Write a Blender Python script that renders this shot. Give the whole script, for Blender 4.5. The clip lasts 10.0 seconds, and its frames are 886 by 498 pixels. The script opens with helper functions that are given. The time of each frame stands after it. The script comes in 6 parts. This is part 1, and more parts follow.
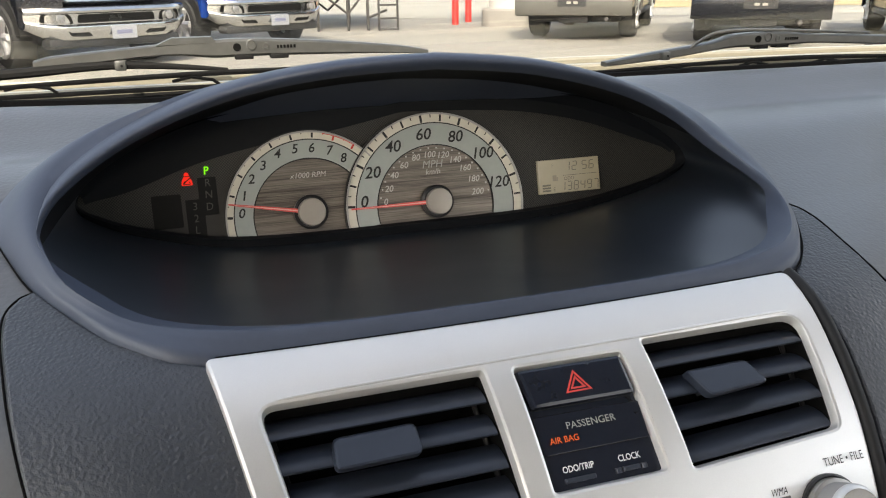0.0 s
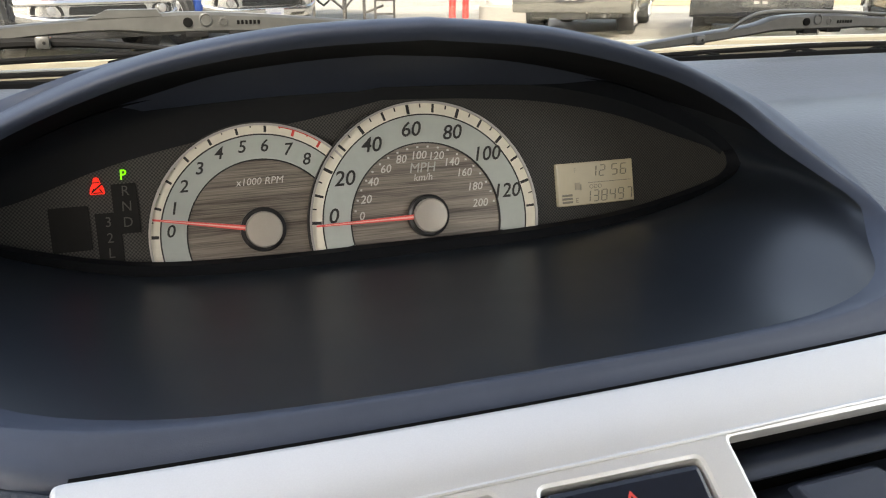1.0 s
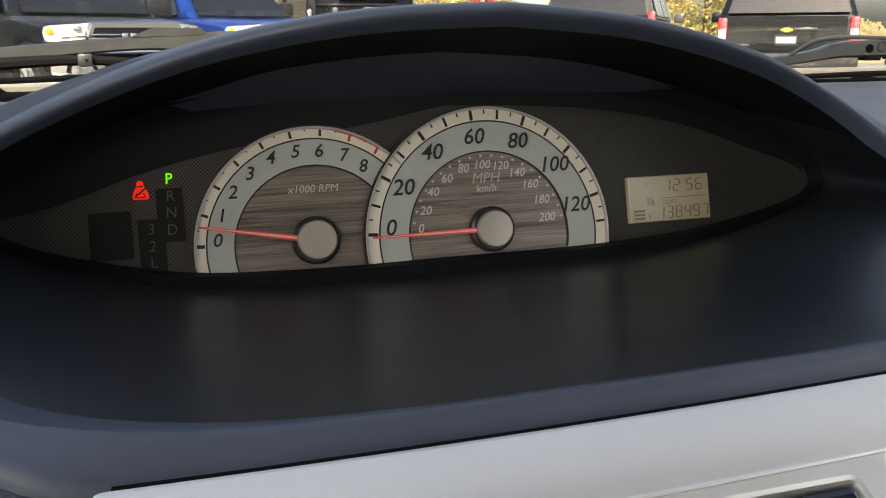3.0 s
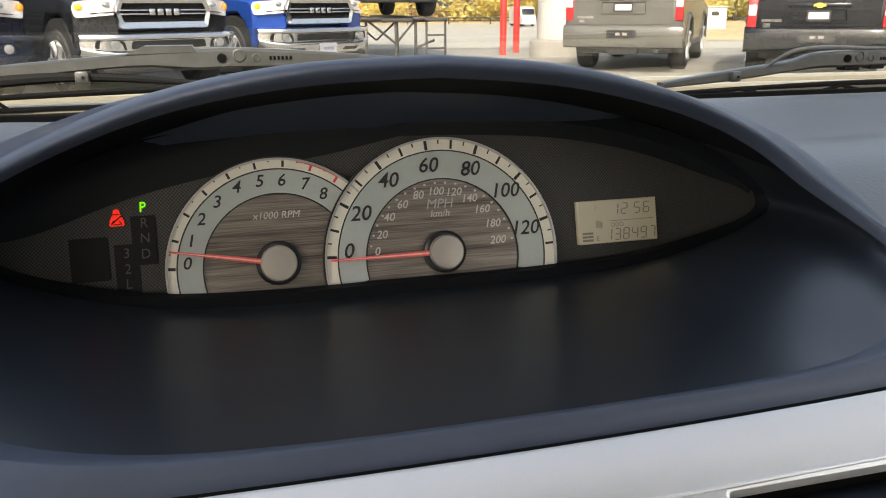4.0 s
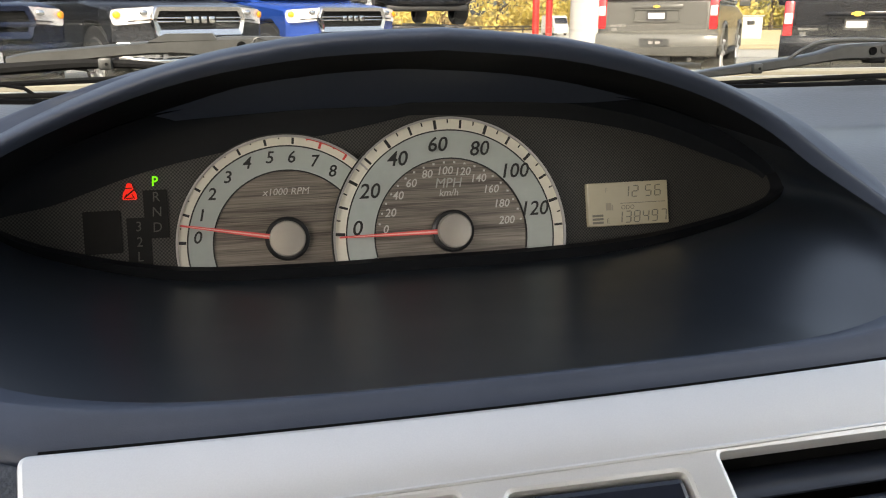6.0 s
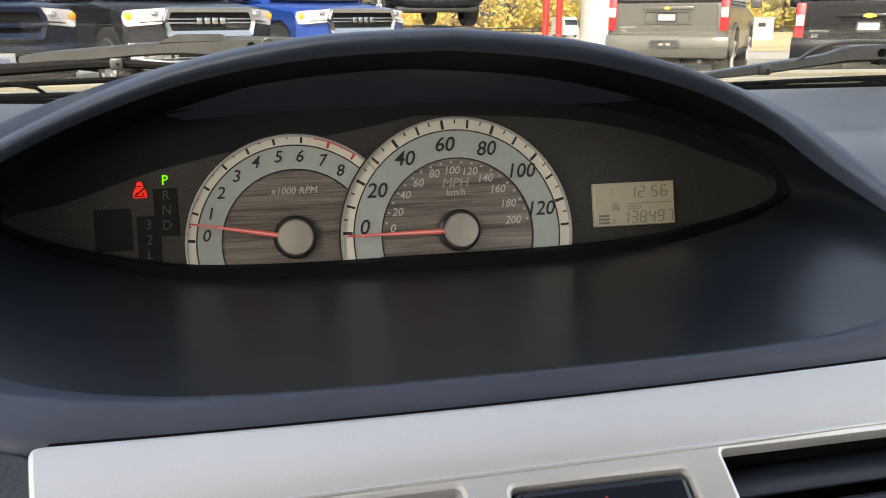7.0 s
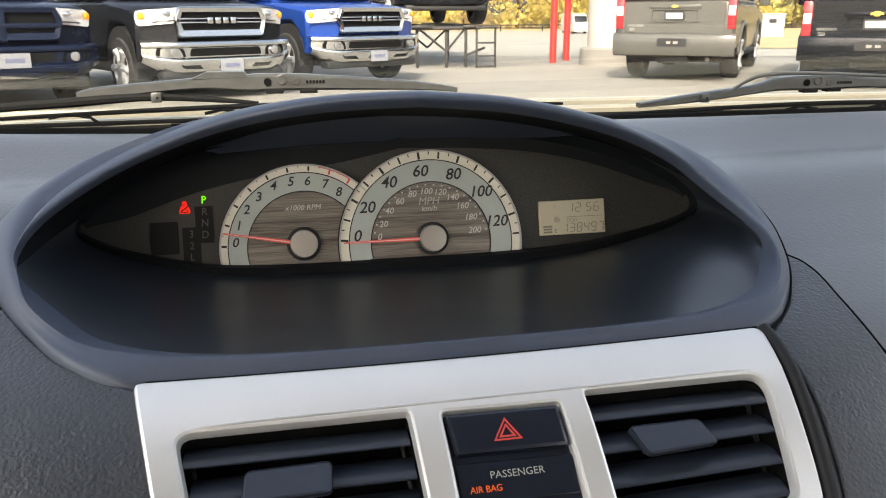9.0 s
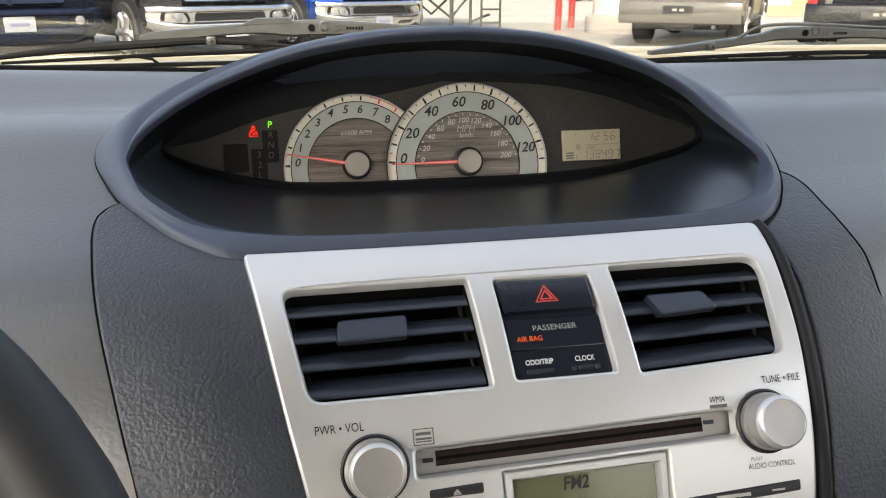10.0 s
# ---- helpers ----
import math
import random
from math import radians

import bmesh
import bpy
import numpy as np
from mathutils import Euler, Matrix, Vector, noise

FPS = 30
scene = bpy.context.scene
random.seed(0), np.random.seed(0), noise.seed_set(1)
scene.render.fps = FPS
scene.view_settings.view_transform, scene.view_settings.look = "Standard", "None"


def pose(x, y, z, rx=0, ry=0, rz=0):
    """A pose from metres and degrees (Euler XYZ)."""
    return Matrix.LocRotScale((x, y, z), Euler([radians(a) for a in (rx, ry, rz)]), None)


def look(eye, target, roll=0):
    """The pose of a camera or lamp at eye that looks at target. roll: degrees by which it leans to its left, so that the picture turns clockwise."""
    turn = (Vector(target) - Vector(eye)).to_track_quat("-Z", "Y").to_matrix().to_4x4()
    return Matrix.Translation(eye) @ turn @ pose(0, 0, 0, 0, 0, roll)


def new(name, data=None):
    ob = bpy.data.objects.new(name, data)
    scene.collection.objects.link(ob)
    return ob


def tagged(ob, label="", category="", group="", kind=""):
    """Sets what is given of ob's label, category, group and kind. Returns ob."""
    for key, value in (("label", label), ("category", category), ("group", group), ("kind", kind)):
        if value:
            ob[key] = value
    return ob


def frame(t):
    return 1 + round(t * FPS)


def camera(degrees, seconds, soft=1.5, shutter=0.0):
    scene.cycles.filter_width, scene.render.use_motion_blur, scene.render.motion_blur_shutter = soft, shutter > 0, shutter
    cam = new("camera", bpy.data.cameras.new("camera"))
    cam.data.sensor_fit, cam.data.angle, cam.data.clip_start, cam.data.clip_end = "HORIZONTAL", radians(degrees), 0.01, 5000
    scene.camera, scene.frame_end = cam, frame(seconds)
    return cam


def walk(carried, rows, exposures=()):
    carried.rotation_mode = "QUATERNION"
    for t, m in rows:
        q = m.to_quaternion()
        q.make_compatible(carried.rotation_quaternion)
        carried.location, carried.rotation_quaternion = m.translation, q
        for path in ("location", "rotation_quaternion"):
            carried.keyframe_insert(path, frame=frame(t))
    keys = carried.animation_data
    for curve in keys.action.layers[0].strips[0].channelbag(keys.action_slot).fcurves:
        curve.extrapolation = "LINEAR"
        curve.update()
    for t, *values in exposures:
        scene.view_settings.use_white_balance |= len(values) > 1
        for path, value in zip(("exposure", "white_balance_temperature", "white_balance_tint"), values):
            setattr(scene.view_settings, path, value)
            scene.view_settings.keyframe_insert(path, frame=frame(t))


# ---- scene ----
cam = camera(58.2, 10.0, 1.1)
PATH = [
    (0, (-0.124, -0.269, 1.08), (0.464, 1.528, 0.426), -0.7),
    (0.5, (-0.107, -0.221, 1.063), (0.483, 1.565, 0.385), -0.6),
    (1, (-0.09, -0.17, 1.059), (0.508, 1.621, 0.398), -0.2),
    (1.5, (-0.089, -0.171, 1.05), (0.506, 1.648, 0.468), 0.2),
    (2, (-0.106, -0.164, 1.047), (0.428, 1.679, 0.483), -0.3),
    (2.5, (-0.114, -0.151, 1.028), (0.379, 1.702, 0.459), -0.5),
    (2.7, (-0.109, -0.141, 1.026), (0.462, 1.708, 0.516), -0.3),
    (3.8, (-0.082, -0.167, 1.065), (0.411, 1.679, 0.473), -0.3),
    (4, (-0.075, -0.171, 1.06), (0.416, 1.678, 0.476), -0.3),
    (4.5, (-0.066, -0.171, 1.049), (0.408, 1.686, 0.475), -0.4),
    (5, (-0.068, -0.176, 1.049), (0.384, 1.688, 0.481), -0.3),
    (5.5, (-0.067, -0.177, 1.048), (0.367, 1.692, 0.482), -0.3),
    (7, (-0.066, -0.181, 1.047), (0.332, 1.697, 0.487), -0.2),
    (7.5, (-0.064, -0.181, 1.047), (0.323, 1.699, 0.485), -0.3),
    (8, (-0.065, -0.186, 1.052), (0.313, 1.697, 0.492), -0.3),
    (8.5, (-0.073, -0.215, 1.063), (0.303, 1.666, 0.498), -0.3),
    (9, (-0.067, -0.281, 1.08), (0.308, 1.6, 0.512), -0.3),
    (9.5, (-0.078, -0.32, 1.071), (0.293, 1.557, 0.489), -0.3),
    (10, (-0.103, -0.348, 1.068), (0.262, 1.511, 0.427), 0.0),
]
walk(cam, [(t, look(eye, target, roll)) for t, eye, target, roll in PATH],
     [(t, e + 0.35, 7200, 10) for t, e in ((0.0, 1.5), (1.0, 1.72), (1.5, 1.58), (2.0, 1.22), (2.5, 1.08), (4.0, 1.3), (4.5, 1.3), (5.5, 1.42), (7.5, 1.36), (8.5, 1.5), (9.0, 1.55), (10.0, 1.65))])
# ---- world, sun, exposure ----
SUN_AZ, SUN_EL = 198.0, 37.0          # degrees: where the sun stands, clockwise from +y
world = bpy.data.worlds.new("sky")
scene.world = world
world.use_nodes = True
_sky = world.node_tree.nodes.new("ShaderNodeTexSky")
_sky.sky_type, _sky.sun_disc = "NISHITA", False
_sky.sun_elevation, _sky.sun_rotation = radians(SUN_EL), radians(SUN_AZ)
_sky.air_density, _sky.dust_density, _sky.ozone_density = 1.0, 4.0, 1.0
_bg = world.node_tree.nodes["Background"]
_bg.inputs["Strength"].default_value = 0.15
_haze = world.node_tree.nodes.new("ShaderNodeHueSaturation")      # thin cloud pales the blue
_haze.inputs["Saturation"].default_value = 0.72
world.node_tree.links.new(_sky.outputs[0], _haze.inputs["Color"])
world.node_tree.links.new(_haze.outputs[0], _bg.inputs["Color"])
sun_data = bpy.data.lights.new("sun", "SUN")
sun_data.energy, sun_data.angle, sun_data.color = 2.1, radians(0.6), (1.0, 0.95, 0.86)
_az, _el = radians(SUN_AZ), radians(SUN_EL)
sun = new("sun", sun_data)
sun.matrix_world = look((40 * math.sin(_az) * math.cos(_el), 40 * math.cos(_az) * math.cos(_el), 40 * math.sin(_el)), (0, 0, 0))

# daylight through the passenger's window and the driver's open door
for _n, _x, _z, _high, _watts in (("window_daylight_right", 0.71, 1.18, 0.34, 0.35), ("door_daylight_left", -0.69, 1.20, 0.34, 1.15)):
    _lamp = bpy.data.lights.new(_n, "AREA")
    _lamp.shape, _lamp.size, _lamp.size_y, _lamp.energy, _lamp.color = "RECTANGLE", 0.95, _high, _watts, (0.96, 0.98, 1.0)
    new(_n, _lamp).matrix_world = look((_x, -0.25, _z), (0.0, -0.20, 1.02))

# ---- materials ----
def material(name, base, rough=0.5, metal=0.0, var=0.12, scale=30.0, fine=300.0, bump=0.0, bump_scale=400.0, grain="NOISE",
             stretch=(1, 1, 1), coat=0.0, spec=0.5, second=None, mask=0.5, per_object=0.0, emit=0.0):
    """A surface with colour variation at two scales, and relief: a noise, or cells like grained leather."""
    m = bpy.data.materials.new(name)
    m.use_nodes = True
    nt = m.node_tree
    N, L = nt.nodes, nt.links
    b = N["Principled BSDF"]
    co = N.new("ShaderNodeTexCoord")
    mp = N.new("ShaderNodeMapping")
    mp.inputs["Scale"].default_value = stretch
    L.new(co.outputs["Object"], mp.inputs["Vector"])
    n1, n2 = N.new("ShaderNodeTexNoise"), N.new("ShaderNodeTexNoise")
    for n, s, d in ((n1, scale, 4), (n2, fine, 2)):
        n.inputs["Scale"].default_value, n.inputs["Detail"].default_value = s, d
        L.new(mp.outputs[0], n.inputs["Vector"])
    add = N.new("ShaderNodeMath")
    add.operation = "ADD"
    L.new(n1.outputs["Fac"], add.inputs[0])
    L.new(n2.outputs["Fac"], add.inputs[1])
    r = N.new("ShaderNodeMapRange")
    r.inputs["From Min"].default_value, r.inputs["From Max"].default_value = 0.7, 1.3
    L.new(add.outputs[0], r.inputs["Value"])
    mix = N.new("ShaderNodeMix")
    mix.data_type = "RGBA"
    lo = [c * (1 - var) for c in base]
    hi = [min(1, c * (1 + var)) for c in (second or base)]
    mix.inputs[6].default_value, mix.inputs[7].default_value = (*lo, 1), (*hi, 1)
    L.new(r.outputs[0], mix.inputs[0])
    colour = mix.outputs[2]
    if per_object:
        oi = N.new("ShaderNodeObjectInfo")
        hsv = N.new("ShaderNodeHueSaturation")
        mr = N.new("ShaderNodeMapRange")
        mr.inputs["To Min"].default_value, mr.inputs["To Max"].default_value = 1 - per_object, 1 + per_object
        L.new(oi.outputs["Random"], mr.inputs["Value"])
        L.new(mr.outputs[0], hsv.inputs["Value"])
        L.new(colour, hsv.inputs["Color"])
        colour = hsv.outputs[0]
    L.new(colour, b.inputs["Base Color"])
    rr = N.new("ShaderNodeMapRange")
    rr.inputs["To Min"].default_value, rr.inputs["To Max"].default_value = max(0.02, rough * 0.88), min(1, rough * 1.12)
    L.new(n1.outputs["Fac"], rr.inputs["Value"])
    L.new(rr.outputs[0], b.inputs["Roughness"])
    b.inputs["Metallic"].default_value = metal
    b.inputs["Specular IOR Level"].default_value = spec
    b.inputs["Coat Weight"].default_value = coat
    b.inputs["Coat Roughness"].default_value = 0.06
    if emit:
        L.new(colour, b.inputs["Emission Color"])
        b.inputs["Emission Strength"].default_value = emit
    if bump:
        bp = N.new("ShaderNodeBump")
        bp.inputs["Strength"].default_value = 1.0
        bp.inputs["Distance"].default_value = bump
        if grain == "LEATHER":
            wob = N.new("ShaderNodeTexNoise")
            wob.inputs["Scale"].default_value, wob.inputs["Detail"].default_value = bump_scale * 0.35, 2
            L.new(mp.outputs[0], wob.inputs["Vector"])
            sc = N.new("ShaderNodeVectorMath")
            sc.operation = "MULTIPLY_ADD"
            sc.inputs[1].default_value = (0.0016,) * 3
            L.new(wob.outputs["Color"], sc.inputs[0])
            L.new(mp.outputs[0], sc.inputs[2])
            v = N.new("ShaderNodeTexVoronoi")
            v.feature = "SMOOTH_F1"
            v.inputs["Scale"].default_value = bump_scale
            L.new(sc.outputs[0], v.inputs["Vector"])
            v2 = N.new("ShaderNodeTexVoronoi")
            v2.inputs["Scale"].default_value = bump_scale * 2.3
            L.new(sc.outputs[0], v2.inputs["Vector"])
            ma = N.new("ShaderNodeMath")
            ma.operation = "MULTIPLY_ADD"
            ma.inputs[1].default_value = 0.18
            L.new(v2.outputs["Distance"], ma.inputs[0])
            L.new(v.outputs["Distance"], ma.inputs[2])
            inv = N.new("ShaderNodeMath")
            inv.operation = "MULTIPLY"
            inv.inputs[1].default_value = -1
            L.new(ma.outputs[0], inv.inputs[0])
            L.new(inv.outputs[0], bp.inputs["Height"])
        else:
            n3 = N.new("ShaderNodeTexNoise")
            n3.inputs["Scale"].default_value, n3.inputs["Detail"].default_value = bump_scale, 3
            L.new(mp.outputs[0], n3.inputs["Vector"])
            L.new(n3.outputs["Fac"], bp.inputs["Height"])
        L.new(bp.outputs[0], b.inputs["Normal"])
    return m


def glass_material(name, tint=(1, 1, 1), gloss=1.0, rough=0.0):
    """A thin clear pane: see-through, with a mirror share by Fresnel."""
    m = bpy.data.materials.new(name)
    m.use_nodes = True
    N, L = m.node_tree.nodes, m.node_tree.links
    N.remove(N["Principled BSDF"])
    tr, gl, mix, fr, mu = (N.new("ShaderNode" + k) for k in ("BsdfTransparent", "BsdfGlossy", "MixShader", "Fresnel", "Math"))
    tr.inputs["Color"].default_value = (*tint, 1)
    gl.inputs["Roughness"].default_value = rough
    fr.inputs["IOR"].default_value = 1.5
    mu.operation = "MULTIPLY"
    mu.inputs[1].default_value = gloss
    L.new(fr.outputs[0], mu.inputs[0])
    L.new(mu.outputs[0], mix.inputs[0])
    L.new(tr.outputs[0], mix.inputs[1])
    L.new(gl.outputs[0], mix.inputs[2])
    L.new(mix.outputs[0], N["Material Output"].inputs["Surface"])
    return m


def lit_material(name, colour, strength):
    m = bpy.data.materials.new(name)
    m.use_nodes = True
    b = m.node_tree.nodes["Principled BSDF"]
    b.inputs["Base Color"].default_value = (*[c * 0.3 for c in colour], 1)
    b.inputs["Emission Color"].default_value = (*colour, 1)
    b.inputs["Emission Strength"].default_value = strength
    return m


def weave_material(name):
    """The carbon-look print of the gauge face: fine light dots on near black."""
    m = material(name, (0.035, 0.033, 0.03), rough=0.55, var=0.1)
    N, L = m.node_tree.nodes, m.node_tree.links
    co = N.new("ShaderNodeTexCoord")
    mp = N.new("ShaderNodeMapping")
    mp.inputs["Scale"].default_value = (1300, 0, 1300)
    ch = N.new("ShaderNodeTexChecker")
    ch.inputs["Scale"].default_value = 1.0
    ch.inputs["Color1"].default_value, ch.inputs["Color2"].default_value = (0.002, 0.0024, 0.0024, 1), (0.042, 0.041, 0.037, 1)
    L.new(co.outputs["Object"], mp.inputs["Vector"])
    L.new(mp.outputs[0], ch.inputs["Vector"])
    L.new(ch.outputs["Color"], N["Principled BSDF"].inputs["Base Color"])
    return m


DASH = material("dash_plastic", (0.085, 0.088, 0.093), rough=0.34, var=0.06, bump=0.00014, bump_scale=480, grain="LEATHER", spec=0.5)
GRAIN = material("grained_panel", (0.040, 0.045, 0.054), rough=0.46, var=0.08, bump=0.00046, bump_scale=640, grain="LEATHER", spec=0.5)
RIM = material("hood_rim_plastic", (0.045, 0.057, 0.086), rough=0.47, var=0.05, bump=0.00004, bump_scale=2500, spec=0.5)
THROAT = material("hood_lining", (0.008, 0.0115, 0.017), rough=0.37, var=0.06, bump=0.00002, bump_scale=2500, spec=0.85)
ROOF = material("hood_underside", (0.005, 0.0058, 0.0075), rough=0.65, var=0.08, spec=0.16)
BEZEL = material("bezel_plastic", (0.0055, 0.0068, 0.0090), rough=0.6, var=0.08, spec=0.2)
BLACK = material("black_plastic", (0.015, 0.015, 0.016), rough=0.4, var=0.08)
GASKET = material("gasket_rubber", (0.010, 0.010, 0.011), rough=0.6, var=0.15, spec=0.3)
GAP = material("dark_gap", (0.004, 0.004, 0.004), rough=0.9, var=0.1, spec=0.08)
PIANO = material("gloss_black", (0.010, 0.013, 0.022), rough=0.16, var=0.05, spec=0.5)
SLAT = material("vent_plastic", (0.020, 0.025, 0.037), rough=0.32, var=0.06, bump=0.00003, bump_scale=2500)
SILVER = material("silver_paint", (0.70, 0.695, 0.68), rough=0.38, metal=0.6, var=0.03, fine=2500, spec=0.5)
SILVER_DARK = material("satin_knob", (0.38, 0.37, 0.355), rough=0.42, metal=0.6, var=0.04, fine=1800)
CHROME = material("chrome", (0.58, 0.58, 0.58), rough=0.12, metal=1.0, var=0.04)
FACE = weave_material("gauge_face_print")
CREAM = material("scale_ring", (0.60, 0.575, 0.49), rough=0.5, var=0.03)
RING = material("numeral_ring", (0.335, 0.365, 0.345), rough=0.45, var=0.03)
DISC = material("brushed_disc", (0.10, 0.086, 0.074), rough=0.36, metal=0.4, var=0.4, second=(0.19, 0.168, 0.145), scale=260, fine=2200, stretch=(0.02, 1, 1))
INK = material("black_ink", (0.012, 0.012, 0.012), rough=0.6, var=0.02)
INK_PALE = material("pale_ink", (0.46, 0.45, 0.42), rough=0.6, var=0.02)
INK_GREY = material("faint_ink", (0.11, 0.11, 0.105), rough=0.6, var=0.02)
INK_DIM = material("unlit_ink", (0.048, 0.048, 0.045), rough=0.6, var=0.02)
INK_WHITE = material("white_ink", (0.75, 0.75, 0.75), rough=0.5, var=0.02)
INK_RED = material("red_ink", (0.6, 0.06, 0.05), rough=0.5, var=0.02)
NEEDLE = material("needle_red", (0.66, 0.085, 0.08), rough=0.35, var=0.03)
NEEDLE_PALE = material("needle_highlight", (0.75, 0.38, 0.34), rough=0.3, var=0.03)
LCD = material("lcd_glass", (0.37, 0.33, 0.23), rough=0.25, var=0.02)
LCD_INK = material("lcd_segment", (0.12, 0.107, 0.072), rough=0.3, var=0.02)
LCD_OFF = material("lcd_faint", (0.23, 0.205, 0.14), rough=0.3, var=0.02)
GREEN_LIT = lit_material("green_lamp", (0.20, 1.0, 0.0), 0.3)
RED_LIT = lit_material("red_lamp", (1.0, 0.02, 0.005), 0.22)
ORANGE_LIT = lit_material("orange_lamp", (1.0, 0.16, 0.02), 0.16)
DOOR_OFF = material("unlit_lamp_window", (0.006, 0.006, 0.006), rough=0.6, var=0.05, spec=0.2)
INK_MID = material("mid_ink", (0.34, 0.35, 0.32), rough=0.6, var=0.02)
HUB = material("hub_cap", (0.36, 0.335, 0.30), rough=0.36, metal=0.5, var=0.05, fine=2500)


# ---- building tools ----
def thing(name, label, category, at=(0, 0, 0), group="", kind=""):
    return tagged(pinned(new(name), at), label, category, group, kind)


def pinned(ob, at):
    ob.matrix_world = Matrix.Translation(at)
    ob.empty_display_size = 0.05
    return ob


def part(name, bm, mat, parent, label="", sharp=38, local=False):
    """Links a bmesh as one mesh object under a thing or a part. local: its places are the thing's own, else the world's."""
    me = bpy.data.meshes.new(name)
    bmesh.ops.recalc_face_normals(bm, faces=bm.faces)
    bm.to_mesh(me)
    bm.free()
    me.polygons.foreach_set("use_smooth", [True] * len(me.polygons))
    me.set_sharp_from_angle(angle=radians(sharp))
    me.materials.append(mat)
    ob = new(name, me)
    if parent is not None:
        ob.parent = parent
        if not local:
            top = parent.parent or parent
            ob.matrix_parent_inverse = Matrix.Translation(top.location).inverted() if parent.parent is None else Matrix()
    if label:
        ob["label"] = label
    return ob


def box(bm, c, size, bevel=0.0, turn=None, segments=2):
    """A box with rounded edges round the middle c."""
    r = bmesh.ops.create_cube(bm, size=1.0)
    vs = r["verts"]
    bmesh.ops.scale(bm, vec=size, verts=vs)
    if bevel:
        es = list({e for v in vs for e in v.link_edges})
        out = bmesh.ops.bevel(bm, geom=es, offset=bevel, segments=segments, affect="EDGES", profile=0.5, clamp_overlap=True)
        vs = list({v for f in out["faces"] for v in f.verts} | {v for v in vs if v.is_valid})
    m = Matrix.Translation(c) @ (turn or Matrix())
    bmesh.ops.transform(bm, matrix=m, verts=vs)
    return vs


def rod(bm, a, b, r0, r1=None, n=16, cap=True):
    """A round bar from a to b."""
    a, b = Vector(a), Vector(b)
    r1 = r0 if r1 is None else r1
    q = (b - a).to_track_quat("Z", "Y").to_matrix()
    rings = []
    for p, r in ((a, r0), (b, r1)):
        rings.append([bm.verts.new(p + q @ Vector((r * math.cos(k * 2 * math.pi / n), r * math.sin(k * 2 * math.pi / n), 0))) for k in range(n)])
    for k in range(n):
        bm.faces.new((rings[0][k], rings[0][(k + 1) % n], rings[1][(k + 1) % n], rings[1][k]))
    if cap:
        bm.faces.new(rings[0][::-1])
        bm.faces.new(rings[1])


def loft(bm, rings, closed=True, cap_first=False, cap_last=False):
    """Faces between rows of points."""
    rows = [[bm.verts.new(p) for p in r] for r in rings]
    for a, b in zip(rows, rows[1:]):
        n = len(a)
        for k in range(n if closed else n - 1):
            bm.faces.new((a[k], a[(k + 1) % n], b[(k + 1) % n], b[k]))
    if cap_first:
        bm.faces.new(rows[0][::-1])
    if cap_last:
        bm.faces.new(rows[-1])
    return rows


def turned(bm, profile, base, axis, n=40, cap=True):
    """A lathe: (radius, height) pairs turned round the axis that starts at base."""
    q = Vector(axis).to_track_quat("Z", "Y").to_matrix()
    base = Vector(base)
    rings = [[base + q @ Vector((r * math.cos(2 * math.pi * k / n), r * math.sin(2 * math.pi * k / n), h)) for k in range(n)] for r, h in profile]
    loft(bm, rings, True, cap and profile[0][0] > 1e-6, cap and profile[-1][0] > 1e-6)


def prism(bm, outline, fn, lo, hi, bevel=0.0):
    """A slab: the outline at two depths, through fn(u, v, w)."""
    rings = []
    n = len(outline)
    if bevel:
        small = inset(outline, bevel)
        rings.append([fn(u, v, lo) for u, v in outline])
        rings.append([fn(u, v, hi - bevel) for u, v in outline])
        rings.append([fn(u * 0.3 + a * 0.7, v * 0.3 + b * 0.7, hi - bevel * 0.3) for (u, v), (a, b) in zip(outline, small)])
        rings.append([fn(u, v, hi) for u, v in small])
    else:
        rings = [[fn(u, v, lo) for u, v in outline], [fn(u, v, hi) for u, v in outline]]
    loft(bm, rings, True, True, True)


def inset(outline, d):
    """The outline (counter-clockwise) moved inward by d."""
    n, out = len(outline), []
    area = sum(outline[k][0] * outline[(k + 1) % n][1] - outline[(k + 1) % n][0] * outline[k][1] for k in range(n))
    sg = 1 if area > 0 else -1
    for k in range(n):
        (x0, y0), (x1, y1), (x2, y2) = outline[k - 1], outline[k], outline[(k + 1) % n]
        ax, ay, bx, by = x1 - x0, y1 - y0, x2 - x1, y2 - y1
        la, lb = math.hypot(ax, ay) or 1, math.hypot(bx, by) or 1
        nx, ny = -(ay / la + by / lb), ax / la + bx / lb
        l = nx * nx + ny * ny
        s = 2 * d / max(l, 0.6)
        out.append((x1 + sg * nx * s, y1 + sg * ny * s))
    return out


def rounded(corners, r, n=5):
    """A polygon with rounded corners."""
    out = []
    m = len(corners)
    rs = r if isinstance(r, (list, tuple)) else [r] * m
    for k in range(m):
        p0, p1, p2 = (Vector(corners[k - 1]), Vector(corners[k]), Vector(corners[(k + 1) % m]))
        a, b = (p0 - p1), (p2 - p1)
        rr = min(rs[k], a.length * 0.48, b.length * 0.48)
        s, e = p1 + a.normalized() * rr, p1 + b.normalized() * rr
        for j in range(n + 1):
            t = j / n
            q = s * (1 - t) ** 2 + p1 * 2 * t * (1 - t) + e * t * t
            out.append((q.x, q.y))
    return out


